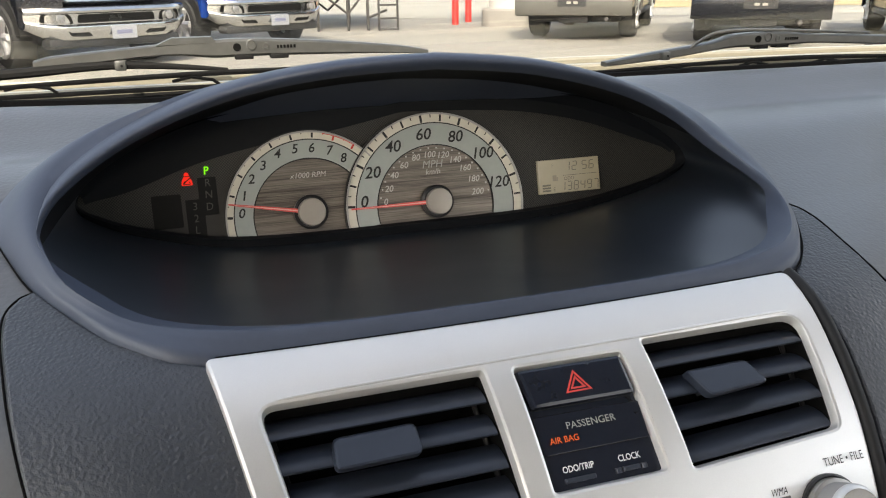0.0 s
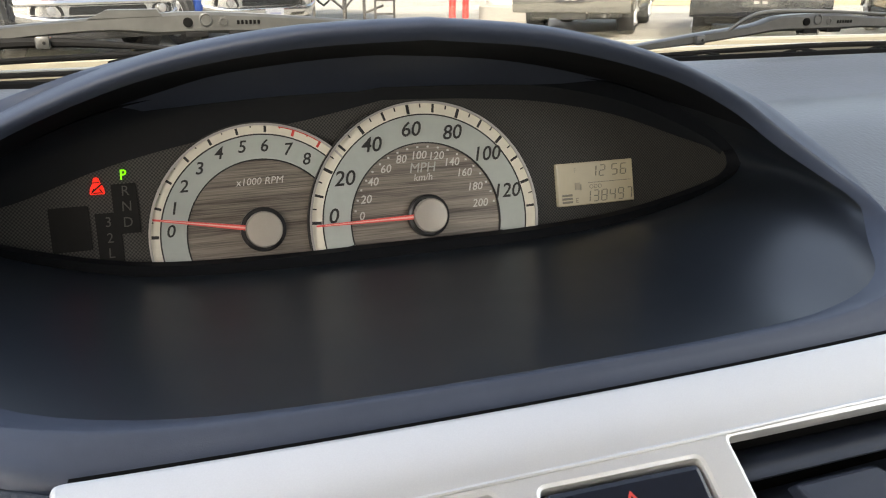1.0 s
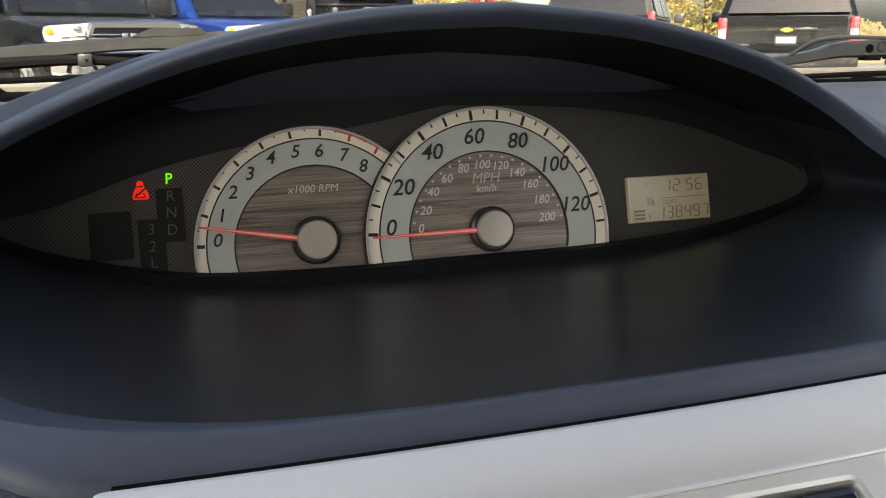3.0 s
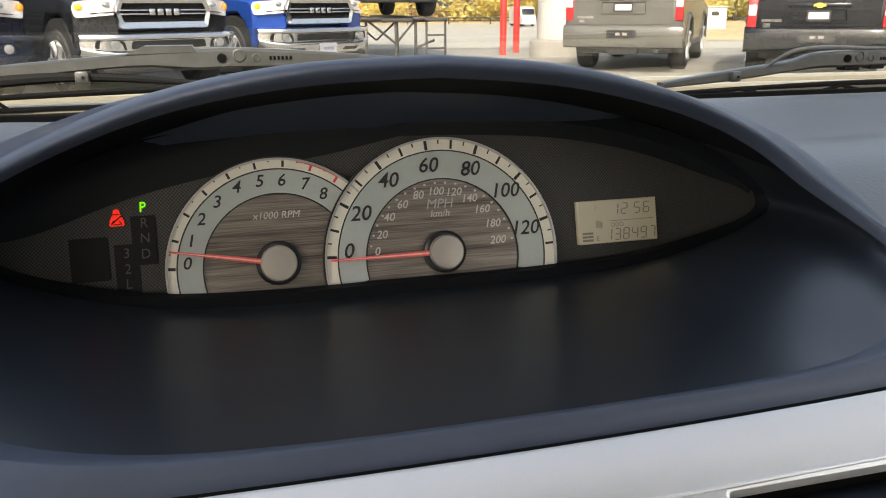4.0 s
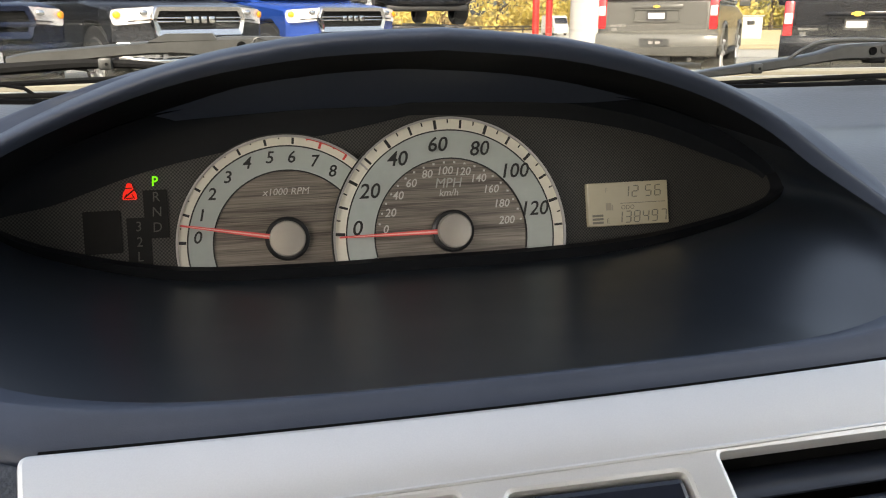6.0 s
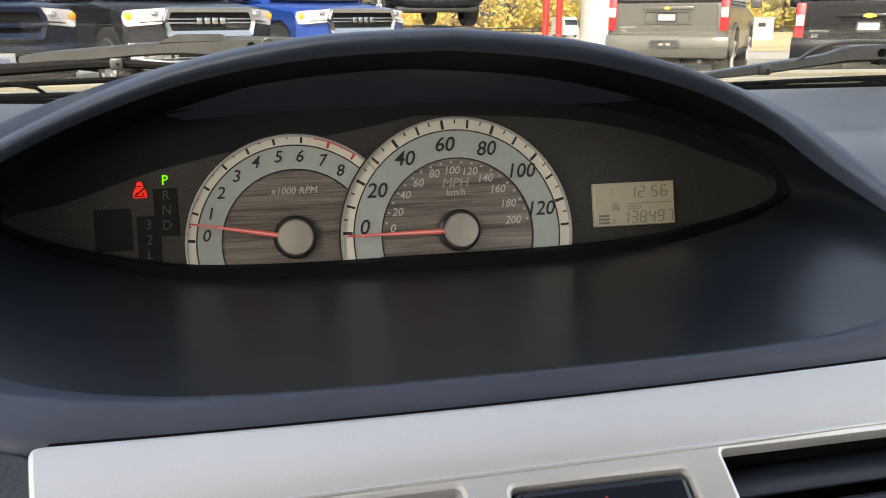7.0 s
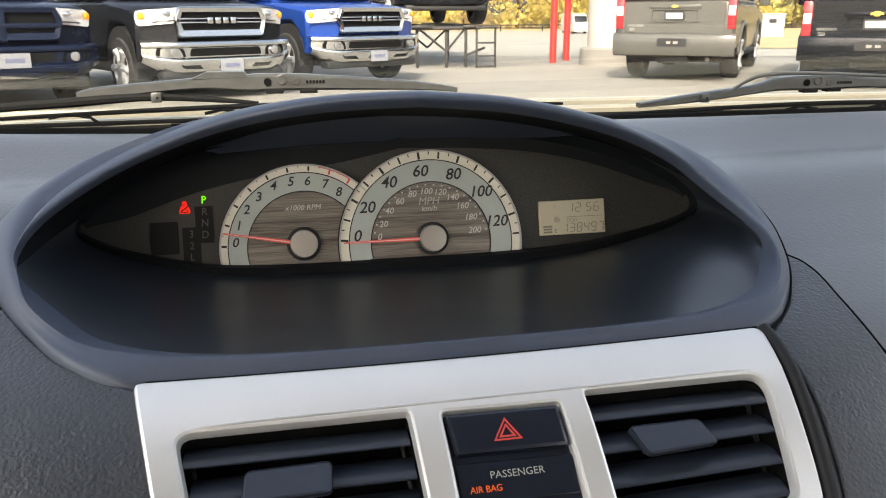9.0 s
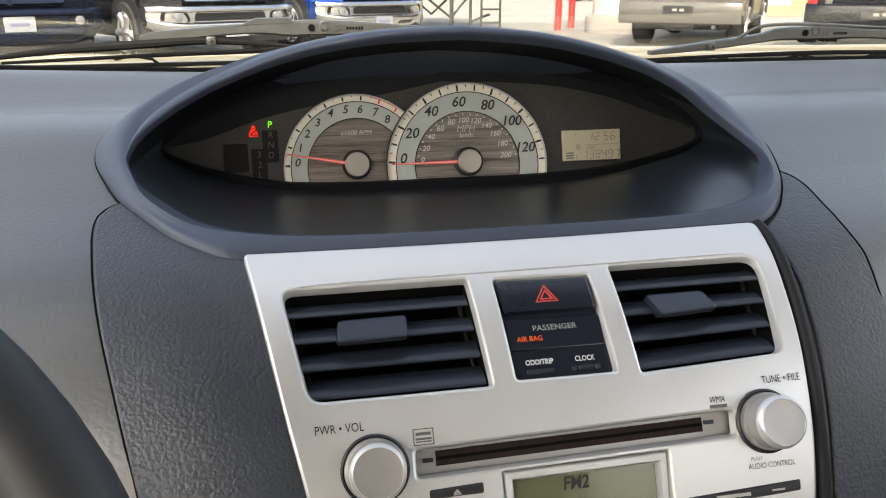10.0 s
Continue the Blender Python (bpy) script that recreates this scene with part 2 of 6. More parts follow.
def sheet(bm, outer, holes, fn, thick, edge=0.001, step=0.004, hole_depth=None, hole_flare=0.0):
    """A bent sheet with openings: outline and holes in (u, v), laid on fn(u, v, height). Rounded edges, real walls round the openings."""
    loops = [(outer, 1)] + [(h, -1) for h in holes]
    flat = bmesh.new()
    edges = []
    for lp, sg in loops:
        vs = [flat.verts.new((u, v, 0)) for u, v in inset(lp, edge * sg)]
        edges += [flat.edges.new((vs[k], vs[(k + 1) % len(vs)])) for k in range(len(vs))]
    bmesh.ops.triangle_fill(flat, edges=edges, use_beauty=True)
    v0, v1 = min(p[1] for p in outer), max(p[1] for p in outer)
    u0, u1 = min(p[0] for p in outer), max(p[0] for p in outer)
    k = v0 + step
    while k < v1:
        bmesh.ops.bisect_plane(flat, geom=flat.verts[:] + flat.edges[:] + flat.faces[:], plane_co=(0, k, 0), plane_no=(0, 1, 0))
        k += step
    k = u0 + 0.02
    while k < u1:
        bmesh.ops.bisect_plane(flat, geom=flat.verts[:] + flat.edges[:] + flat.faces[:], plane_co=(k, 0, 0), plane_no=(1, 0, 0))
        k += 0.02
    made = {v: bm.verts.new(fn(v.co.x, v.co.y, 0.0)) for v in flat.verts}
    for f in flat.faces:
        bm.faces.new([made[v] for v in f.verts])
    flat.free()
    for lp, sg in loops:
        dp = thick if sg > 0 else (hole_depth or thick)
        dense = dens(lp, step)
        a = inset(dense, edge * sg)
        b = inset(dense, edge * sg * 0.3)
        c = inset(dense, hole_flare) if sg < 0 and hole_flare else dense
        loft(bm, [[fn(u, v, 0.0) for u, v in a], [fn(u, v, -edge * 0.3) for u, v in b], [fn(u, v, -edge) for u, v in dense], [fn(u, v, -dp) for u, v in c]], True)


def dens(loop, step):
    out = []
    n = len(loop)
    for k in range(n):
        (a, b), (c, d) = loop[k], loop[(k + 1) % n]
        m = max(1, int(math.hypot(c - a, d - b) / step))
        out += [(a + (c - a) * j / m, b + (d - b) * j / m) for j in range(m)]
    return out


def spline(points, n):
    """n + 1 points along a smooth curve through the given ones."""
    P = [Vector(p) for p in points]
    m = len(P) - 1
    out = []
    for k in range(n + 1):
        t = k * m / n
        i = min(int(t), m - 1)
        f = t - i
        p0, p1, p2, p3 = P[max(i - 1, 0)], P[i], P[i + 1], P[min(i + 2, m)]
        out.append(0.5 * (2 * p1 + (p2 - p0) * f + (2 * p0 - 5 * p1 + 4 * p2 - p3) * f * f + (3 * p1 - p0 - 3 * p2 + p3) * f ** 3))
    return out


def tube(bm, path, r, n=10, closed=False):
    """A round bar bent along a path."""
    P = [Vector(p) for p in path]
    m = len(P)
    rings = []
    up = Vector((0.13, 0.21, 0.97))
    for k in range(m):
        d = (P[(k + 1) % m] - P[k - 1]) if closed else (P[min(k + 1, m - 1)] - P[max(k - 1, 0)])
        d.normalize()
        a = d.cross(up).normalized()
        b = a.cross(d)
        rr = r[k] if isinstance(r, list) else r
        rings.append([P[k] + rr * (a * math.cos(2 * math.pi * j / n) + b * math.sin(2 * math.pi * j / n)) for j in range(n)])
    if closed:
        rings.append(rings[0])
        loft(bm, rings, True)
        bmesh.ops.remove_doubles(bm, verts=bm.verts, dist=1e-6)
    else:
        loft(bm, rings, True, True, True)


def words(bm, text, size, fn, u, v, h=0.0003, shear=0.0, bold=0.0, align="CENTER", turn=0.0, wide=1.0):
    """Lettering in the built-in font, laid flat on fn(u, v, height), v growing upward."""
    cu = bpy.data.curves.new("lettering", "FONT")
    cu.body, cu.size, cu.shear, cu.offset = text, size, shear, bold
    cu.align_x, cu.align_y, cu.resolution_u = align, "CENTER", 3
    ob = new("lettering", cu)
    me = bpy.data.meshes.new_from_object(ob.evaluated_get(bpy.context.evaluated_depsgraph_get()))
    u -= shear * size * 0.2
    co, si = math.cos(radians(turn)), math.sin(radians(turn))
    made = [bm.verts.new(fn(u + (p.co.x * co - p.co.y * si) * wide, v + p.co.x * si + p.co.y * co, h)) for p in me.vertices]
    for f in me.polygons:
        try:
            bm.faces.new([made[k] for k in f.vertices])
        except ValueError:
            pass
    bpy.data.objects.remove(ob)
    bpy.data.meshes.remove(me)
    bpy.data.curves.remove(cu)


def bar(bm, fn, u, v, w, hgt, h=0.0003, lo=0.0, turn=0.0):
    """A thin flat rectangle on a surface."""
    co, si = math.cos(radians(turn)), math.sin(radians(turn))
    q = [(u + x * w / 2 * co - y * hgt / 2 * si, v + x * w / 2 * si + y * hgt / 2 * co) for x, y in ((-1, -1), (1, -1), (1, 1), (-1, 1))]
    prism(bm, q, fn, lo, h)


# ---- the two curved faces of the dashboard ----
PROFILE = [(.36, .93), (.345, .985), (.325, 1.0), (.300, 1.003), (.25, .994), (.22, .9895), (.19, .991), (.15, .988), (.10, .975), (.06, .965), (.03, .958),
           (.004, .9515), (-.012, .9445), (-.026, .9345), (-.042, .9195), (-.056, .9035), (-.068, .886), (-.078, .866), (-.086, .846), (-.094, .82), (-.10, .79), (-.10, .70)]
ARC = [0.0]
for _a, _b in zip(PROFILE, PROFILE[1:]):
    ARC.append(ARC[-1] + math.dist(_a, _b))
ARC = [v - ARC[11] for v in ARC]


def profile_at(s):
    """Place and normal of the dashboard's cross-section at the arc length s below the fascia's top edge."""
    s = min(max(s, ARC[0] + 1e-6), ARC[-1] - 1e-6)
    i = max(k for k in range(len(ARC) - 1) if ARC[k] <= s)
    d = ARC[i + 1] - ARC[i]
    t = (s - ARC[i]) / d
    p0, p1, p2, p3 = PROFILE[max(i - 1, 0)], PROFILE[i], PROFILE[i + 1], PROFILE[min(i + 2, len(PROFILE) - 1)]
    out = []
    for k in (0, 1):
        m1 = (p2[k] - p0[k]) / (ARC[i + 1] - ARC[max(i - 1, 0)]) * d
        m2 = (p3[k] - p1[k]) / (ARC[min(i + 2, len(ARC) - 1)] - ARC[i]) * d
        a, b = 2 * p1[k] - 2 * p2[k] + m1 + m2, -3 * p1[k] + 3 * p2[k] - 2 * m1 - m2
        out.append((a * t ** 3 + b * t * t + m1 * t + p1[k], 3 * a * t * t + 2 * b * t + m1))
    (y, dy), (z, dz) = out
    l = math.hypot(dy, dz)
    return y, z, dz / l, -dy / l


def on_dash(x, s, h=0.0):
    """A point h above the dashboard's skin, at x across and s down from the fascia's top edge."""
    y, z, ny, nz = profile_at(s)
    a = max(0.0, abs(x) - 0.15)
    f = 1 - min(1.0, max(0.0, (-s - 0.06) / (-ARC[2] - 0.06)))        # the front bows back at the sides, the windscreen edge runs straight
    c = max(-0.15, min(0.15, x))
    y += f * min(1.0, max(0.0, 1 - s / 0.026)) * (0.27 * c * c + 0.010 * c - 0.0032)        # its upper edge bows towards the sitters
    return Vector((x, y + ny * h + f * min(0.24, 0.5 * a ** 1.35 * (1 if x > 0 else 0.6)), z + nz * h - 0.05 * a * f + (0.035 * a * (1 - f) if x < 0 else 0.0)))


DIAL_LEAN = 0.27
_c = math.hypot(1, DIAL_LEAN)


def on_dial(x, s, h=0.0):
    """A point h in front of the gauge face, x across and s up."""
    return Vector((x, 0.1705 + (s * DIAL_LEAN - h) / _c, 0.945 + (s + h * DIAL_LEAN) / _c))


def fascia(u, v, h=0.0):
    return on_dash(u, -v, h)


def pad(bm, outline, fn, lo, hi, edge):
    """A raised plate that follows the surface, with rounded edges."""
    sheet(bm, dens(outline, 0.004), [], lambda u, v, h: fn(u, v, h + hi), hi - lo, edge, 0.004)

# ---- dashboard skin ----
dashboard = thing("dashboard", "dark grey moulded plastic dashboard with grained side panels", "dashboard", (0, 0, 0.6), kind="structure")
bm = bmesh.new()
_xs = [-0.75 + 0.01 * k for k in range(151)]
_ss = [ARC[0] + (ARC[-1] - ARC[0]) * k / 150 for k in range(151)]
_eye = [(-.115, -.005), (.117, -.005), (.139, .001), (.151, .012), (.164, .031), (.175, .05), (.187, .079), (.192, .106), (.193, .140), (.182, .168), (.148, .199), (.080, .216), (-.06, .209), (-.14, .194), (-.176, .168), (-.196, .140), (-.199, .125), (-.198, .105), (-.190, .08), (-.178, .052), (-.173, .036), (-.155, .0135), (-.137, -.001)]
_well = [(-.12, -.012), (.12, -.012), (.116, -.10), (-.105, -.10)]


def inside(p, poly):
    hit = False
    for (x0, y0), (x1, y1) in zip(poly, poly[1:] + poly[:1]):
        if (y0 > p[1]) != (y1 > p[1]) and p[0] < (x1 - x0) * (p[1] - y0) / (y1 - y0) + x0:
            hit = not hit
    return hit


_grid = {}
for _j, _s in enumerate(_ss):
    for _i, _x in enumerate(_xs):
        _grid[_i, _j] = bm.verts.new(on_dash(_x, _s, -0.004))
for _j in range(150):
    for _i in range(150):
        _m = (_xs[_i] + 0.005, -(_ss[_j] + _ss[_j + 1]) / 2)
        if not inside(_m, _eye) and not inside(_m, _well):
            bm.faces.new((_grid[_i, _j], _grid[_i + 1, _j], _grid[_i + 1, _j + 1], _grid[_i, _j + 1]))
bmesh.ops.delete(bm, geom=[v for v in bm.verts if not v.link_faces], context="VERTS")
part("skin", bm, DASH, dashboard, "smooth dark grey dashboard skin")

# grained panel beside the fascia, driver's side
_left = [(-.1248, -.0048), (-.1378, .0004), (-.1574, .0155), (-.1714, .0332), (-.1878, .0570), (-.1930, .0530), (-.1967, .0440), (-.1963, .0285), (-.190, -.010), (-.1845, -.038),
         (-.1785, -.063), (-.173, -.087), (-.1685, -.108), (-.160, -.16), (-.0975, -.16), (-.1028, -.118), (-.1097, -.088), (-.1150, -.06), (-.1200, -.032)]
bm = bmesh.new()
sheet(bm, dens(_left, 0.012), [], lambda u, v, h: fascia(u, v, h - 0.0015), 0.006, 0.0012, 0.006)
part("grained_panel", bm, GRAIN, dashboard, "leather-grained side panel with a fine seam round it")
# passenger's side panel
_right = [(.1328, -.0052), (.1418, .0018), (.1532, .0130), (.1632, .0260), (.1725, .0393), (.1818, .0563), (.1866, .0495), (.1882, .0400), (.1872, .0280), (.1846, .0140), (.1818, -.0096), (.1815, -.0250), (.1803, -.0381), (.1795, -.0485), (.187, -.085), (.195, -.16),
          (.129, -.16), (.1305, -.12), (.132, -.095), (.1342, -.069), (.136, -.04)]
bm = bmesh.new()
sheet(bm, dens(_right, 0.012), [], lambda u, v, h: fascia(u, v, h - 0.0025), 0.006, 0.0012, 0.006)
part("grained_panel", bm, GRAIN, dashboard, "leather-grained side panel with a fine seam round it")
# rubber gasket along the fascia
bm = bmesh.new()
_edge = [(.1282, -.004), (.1292, -.015), (.1285, -.04), (.1265, -.069), (.1245, -.095), (.1232, -.12), (.122, -.15)]
tube(bm, [fascia(u, v, 0.0002) for u, v in [tuple(p)[:2] for p in spline([(a, b, 0) for a, b in _edge], 40)]], 0.0030, 10)
part("gasket", bm, GASKET, dashboard, "black rubber gasket beside the silver fascia")
# black tube standing in for the shade between hood and fascia
bm = bmesh.new()
tube(bm, [fascia(-0.122 + 0.248 * k / 40, -0.0034, -0.0006) for k in range(41)], 0.0014, 8)
part("gasket", bm, GAP, dashboard, "black strip standing in for the shade above the silver fascia")
# fine dark joints between the mouldings
_joint_l = [(-.1262, -.005), (-.1385, .001), (-.1580, .0155), (-.1720, .0330), (-.1888, .0575), (-.2000, .0815), (-.2080, .1030), (-.2105, .122), (-.2095, .136)]
_joint_r = [(.1295, -.0045), (.1412, .0015), (.1535, .0130), (.1630, .0250), (.1723, .0385), (.1826, .0572), (.1915, .0800), (.1955, .0980), (.1965, .1080)]
_joint_p = [(-.1888, .0575), (-.1938, .0540), (-.1978, .0445), (-.1974, .0285), (-.1940, .0080), (-.1908, -.010), (-.1850, -.038), (-.1790, -.063), (-.1735, -.087), (-.1692, -.106), (-.162, -.15)]
_joint_q = [(.1826, .0572), (.1876, .0500), (.1893, .0400), (.1882, .0280), (.1856, .0140), (.1828, -.0096), (.1825, -.0250), (.1812, -.0381), (.1800, -.0485), (.1800, -.060), (.186, -.085)]
for _pts, _h, _f in ((_joint_l, -.0026, 26), (_joint_r, -.0016, 22), (_joint_p, -.0029, 1), (_joint_q, -.0032, 12)):
    bm = bmesh.new()
    tube(bm, [fascia(p.x, p.y, _h) for p in spline([(a, b, 0) for a, b in _pts], 60)], [0.00045 * min(1.0, 0.05 + (60 - k) / _f) for k in range(61)], 6)
    part("joint", bm, GAP, dashboard, "fine dark joint line")
# windscreen edge strip
bm = bmesh.new()
tube(bm, [on_dash(x, ARC[2] - 0.014, 0.0025) for x in _xs], 0.0042, 8)
part("edge_strip", bm, GAP, dashboard, "black foam strip along the windscreen")

# ---- instrument hood ----
def ring(half_left, half_right, n=48):
    """A closed ring of points: bottom middle, right side, top middle, left side."""
    r, l = spline(half_right, n), spline(half_left, n)
    return r + l[-2:0:-1]


SEAM_R = [on_dash(x, s, -0.0075 if s > 0.002 else -0.0030) for x, s in ((0.0, .004), (.07, .0042), (.118, .0052), (.140, -.001), (.1525, -.0130), (.166, -.0298), (.177, -.048), (.190, -.078), (.195, -.106), (.194, -.138), (.180, -.172), (.142, -.203), (.072, -.2165), (0, -.219))]
SEAM_L = [on_dash(x, s, -0.0075 if s > 0.002 else -0.0030) for x, s in ((0.0, .004), (-.07, .0042), (-.118, .0052), (-.1385, .0005), (-.1578, -.0155), (-.1745, -.0375), (-.1855, -.0535), (-.199, -.0815), (-.2085, -.105), (-.210, -.13), (-.198, -.155), (-.15, -.19), (-.06, -.212), (0, -.216))]
LIP_R = [(0, .0078, .9545), (.06, .0088, .9545), (.105, .0122, .9553), (.14, .022, .9575), (.157, .037, .962), (.167, .059, .969), (.167, .080, .9755), (.157, .099, .9868), (.136, .110, 1.0040), (.10, .109, 1.0195), (.05, .1065, 1.0315), (0, .107, 1.0362)]
LIP_L = [(0, .0078, .9545), (-.06, .0085, .9545), (-.105, .0118, .9553), (-.142, .022, .9575), (-.162, .038, .962), (-.179, .062, .969), (-.187, .083, .977), (-.178, .106, .989), (-.147, .128, 1.0062), (-.10, .128, 1.0236), (-.05, .115, 1.0335), (0, .107, 1.0362)]


def between(A, B, t, lift=0.0):
    return [a.lerp(b, t) + Vector((0, 0, lift)) for a, b in zip(A, B)]


hood = thing("instrument_hood", "dark grey plastic hood with an eye-shaped opening over the gauges", "instrument hood", (0, 0.1, 0.95))
_seam, _lip = ring(SEAM_L, SEAM_R), ring(LIP_L, LIP_R)
_n = len(_lip)
_up = [0.5 - 0.5 * math.cos(2 * math.pi * k / _n) for k in range(_n)]        # 0 at the bottom, 1 at the top
rings = [_seam]
# outer band: from the seam over a rolled edge, then the lining inward to the gauge frame
FRAME = ((0, -.0112), (.06, -.0110), (.11, -.0078), (.15, .002), (.172, .0115), (.181, .02), (.176, .031), (.155, .046), (.12, .0605), (.08, .069), (.04, .0725), (0, .0738))
FRAME_E = FRAME[:3] + ((.15, -.0006), (.174, .0068), (.186, .0155), (.179, .029)) + FRAME[7:]        # the passenger's end runs out lower
FRAME_R = [on_dial(x, s, 0.008) for x, s in FRAME_E]
FRAME_L = [on_dial(-x, s, 0.008) for x, s in FRAME]
_frame = ring(FRAME_L, FRAME_R)
rings = [[p + Vector((0, 0, -0.004)) + (p - q).normalized() * 0.004 for p, q in zip(_seam, _lip)], _seam]
_tops = []
_over = [Vector((0, 0.0105 + 0.10 * max(0.0, -0.04 - p.x), 0.0070)) for p in _lip]        # from the lip to the crest
for k in range(_n):
    w = min(1, max(0, (_up[k] - 0.35) / 0.4))
    _tops.append(w * w * (3 - 2 * w))
for t, lift in ((0.03, 0.0024), (0.08, 0.0036), (0.15, 0.0040), (0.25, 0.0040), (0.37, 0.0034), (0.5, 0.0036), (0.61, 0.0034), (0.72, 0.0030)):
    row = []
    for k in range(_n):
        p = _seam[k].lerp(_lip[k], t)
        crest = _lip[k] + _over[k]
        q = _seam[k].lerp(crest, min(1, t / 0.86)) + Vector((0, 0, 0.007 * math.sin(math.pi * min(1, t / 0.86)) ** 0.8))
        row.append((p + Vector((0, 0, lift))).lerp(q, _tops[k]))
    rings.append(row)
_roll = []                       # the edge rolls over: narrow below, broad at the ends and on top
for k in range(_n):
    L, F, w = _lip[k], _frame[k], _tops[k]
    low = (L - rings[-1][k])
    end = math.exp(-((_up[k] - 0.30) / 0.16) ** 2)
    A = (L - low.normalized() * min(low.length * 0.8, 0.004 + 0.010 * end) + Vector((0, 0, 0.0006))).lerp(L + _over[k], w)
    C = (L + Vector((0, 0, 0.0006))).lerp(L + Vector((0, -0.004, 0.0062)), w)
    B = (L + (F - L).normalized() * (0.003 + 0.016 * end) + Vector((0, 0, -0.0010))).lerp(L + Vector((0, 0.009, -0.0012)), w)
    _roll.append((A, C, B))
for t in (0, 0.08, 0.16, 0.24, 0.32, 0.4, 0.48, 0.56, 0.64, 0.73, 0.82, 0.91, 1.0):
    rings.append([A * (1 - t) ** 2 + C * (2 * t * (1 - t)) + B * (t * t) for A, C, B in _roll])
bm = bmesh.new()
loft(bm, rings, True)
part("surround", bm, RIM, hood, "smooth blue-grey rim of the gauge opening", 60)
_inner = rings[-1]
rings = [_inner]
for t, lift in ((0.06, -0.0006), (0.14, -0.0014), (0.3, -0.0026), (0.45, -0.0032), (0.6, -0.0033), (0.75, -0.0024), (0.88, -0.001), (1.0, 0.0)):
    row = []
    for k in range(_n):
        p = _inner[k].lerp(_frame[k], t) + Vector((0, 0, lift * (1 - _up[k]) - lift * _up[k] * 0.6))
        g = min(1.0, max(0.0, (p.x - 0.07) / 0.08))
        p.z += 0.62 * g * g * (3 - 2 * g) * max(0.0, p.y - _inner[k].y) * max(0.0, 1 - 1.6 * _up[k]) * (1 - t) ** 1.1      # and faces the sitters more at the passenger's end
        p.z += (0.3 if p.x > 0 else 0.7) * max(0.0, abs(p.x) - 0.075) ** 2 * max(0.0, 1 - 1.6 * _up[k]) * min(1.0, t / (0.2 if p.x > 0 else 0.4)) * min(1.0, (1 - t) / 0.4)      # the floor sweeps up at both ends
        row.append(p)
    rings.append(row)
_end, _right = 25, 32        # the lighter satin climbs higher at the passenger's end, standing in for brighter light
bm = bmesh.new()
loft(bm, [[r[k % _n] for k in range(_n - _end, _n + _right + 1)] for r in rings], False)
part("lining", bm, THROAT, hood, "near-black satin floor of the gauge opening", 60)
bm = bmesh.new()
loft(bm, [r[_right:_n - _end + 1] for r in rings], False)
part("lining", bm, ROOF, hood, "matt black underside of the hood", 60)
# plain bezel between the hood's underside and the printed face
_bezel = []
# the driver's-side drop stands in for shade over the printed face
for _d, _e, _h in ((.004, 0.0, .0016), (.0060, .003, -.0004), (.0135, .0080, -.0012)):
    _l = [on_dial(-x * (1 - .5 * _d), q - (_d + _e * min(1.0, x / .05)) * min(1.0, max(0.0, (q - .02) / .03)), _h) for x, q in FRAME]
    _r = [on_dial(x * (1 - .5 * _d), q - _d * min(1.0, max(0.0, (q - .02) / .03)), _h) for x, q in FRAME_E]
    _bezel.append(ring(_l, _r)[_end:_n - _end + 1])
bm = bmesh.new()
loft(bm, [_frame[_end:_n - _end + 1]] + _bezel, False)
part("bezel", bm, BEZEL, hood, "plain black bezel above the gauges, deepened to stand in for shade")
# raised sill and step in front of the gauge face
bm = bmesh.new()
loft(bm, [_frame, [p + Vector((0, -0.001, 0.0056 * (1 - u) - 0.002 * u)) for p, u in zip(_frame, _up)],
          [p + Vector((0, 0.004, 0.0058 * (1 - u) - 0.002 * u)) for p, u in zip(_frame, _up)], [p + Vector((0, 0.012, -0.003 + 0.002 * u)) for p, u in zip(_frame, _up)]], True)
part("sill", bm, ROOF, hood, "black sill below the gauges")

# ---- instrument cluster ----
cluster = thing("instrument_cluster", "gauge cluster with tachometer, speedometer and small clock display", "gauge cluster", (0, 0.17, 0.94))
bm = bmesh.new()
prism(bm, rounded([(-.19, -.014), (.19, -.014), (.19, .03), (.1, .085), (-.1, .085), (-.19, .03)], 0.02), on_dial, -0.008, -0.0024)
part("face_plate", bm, FACE, cluster, "dark carbon-print gauge face")


def arc(bm, cx, cs, r0, r1, a0, a1, lo, hi, n=72, taper=0.0):
    """A flat ring sector on the gauge face, with thickness."""
    A = [radians(a0 + (a1 - a0) * k / n) for k in range(n + 1)]
    out = [(cx + r1 * math.cos(a), cs + r1 * math.sin(a)) for a in A]
    inn = [(cx + r0 * math.cos(a), cs + r0 * math.sin(a)) for a in A] if r0 > 0 else None
    if inn is None:
        prism(bm, out, on_dial, lo, hi)
        return
    rows = []
    for (p, q) in zip(out, inn):
        rows.append([on_dial(*q, lo), on_dial(*q, hi - taper), on_dial(*p, hi), on_dial(*p, lo)])
    loft(bm, rows, True, True, True)


def tick(bm, cx, cs, r0, r1, a, w, h):
    a = radians(a)
    c, s = math.cos(a), math.sin(a)
    q = [(cx + r * c - o * s, cs + r * s + o * c) for r, o in ((r0, -w / 2), (r1, -w / 2), (r1, w / 2), (r0, w / 2))]
    prism(bm, q, on_dial, h - 0.0003, h + 0.0002)


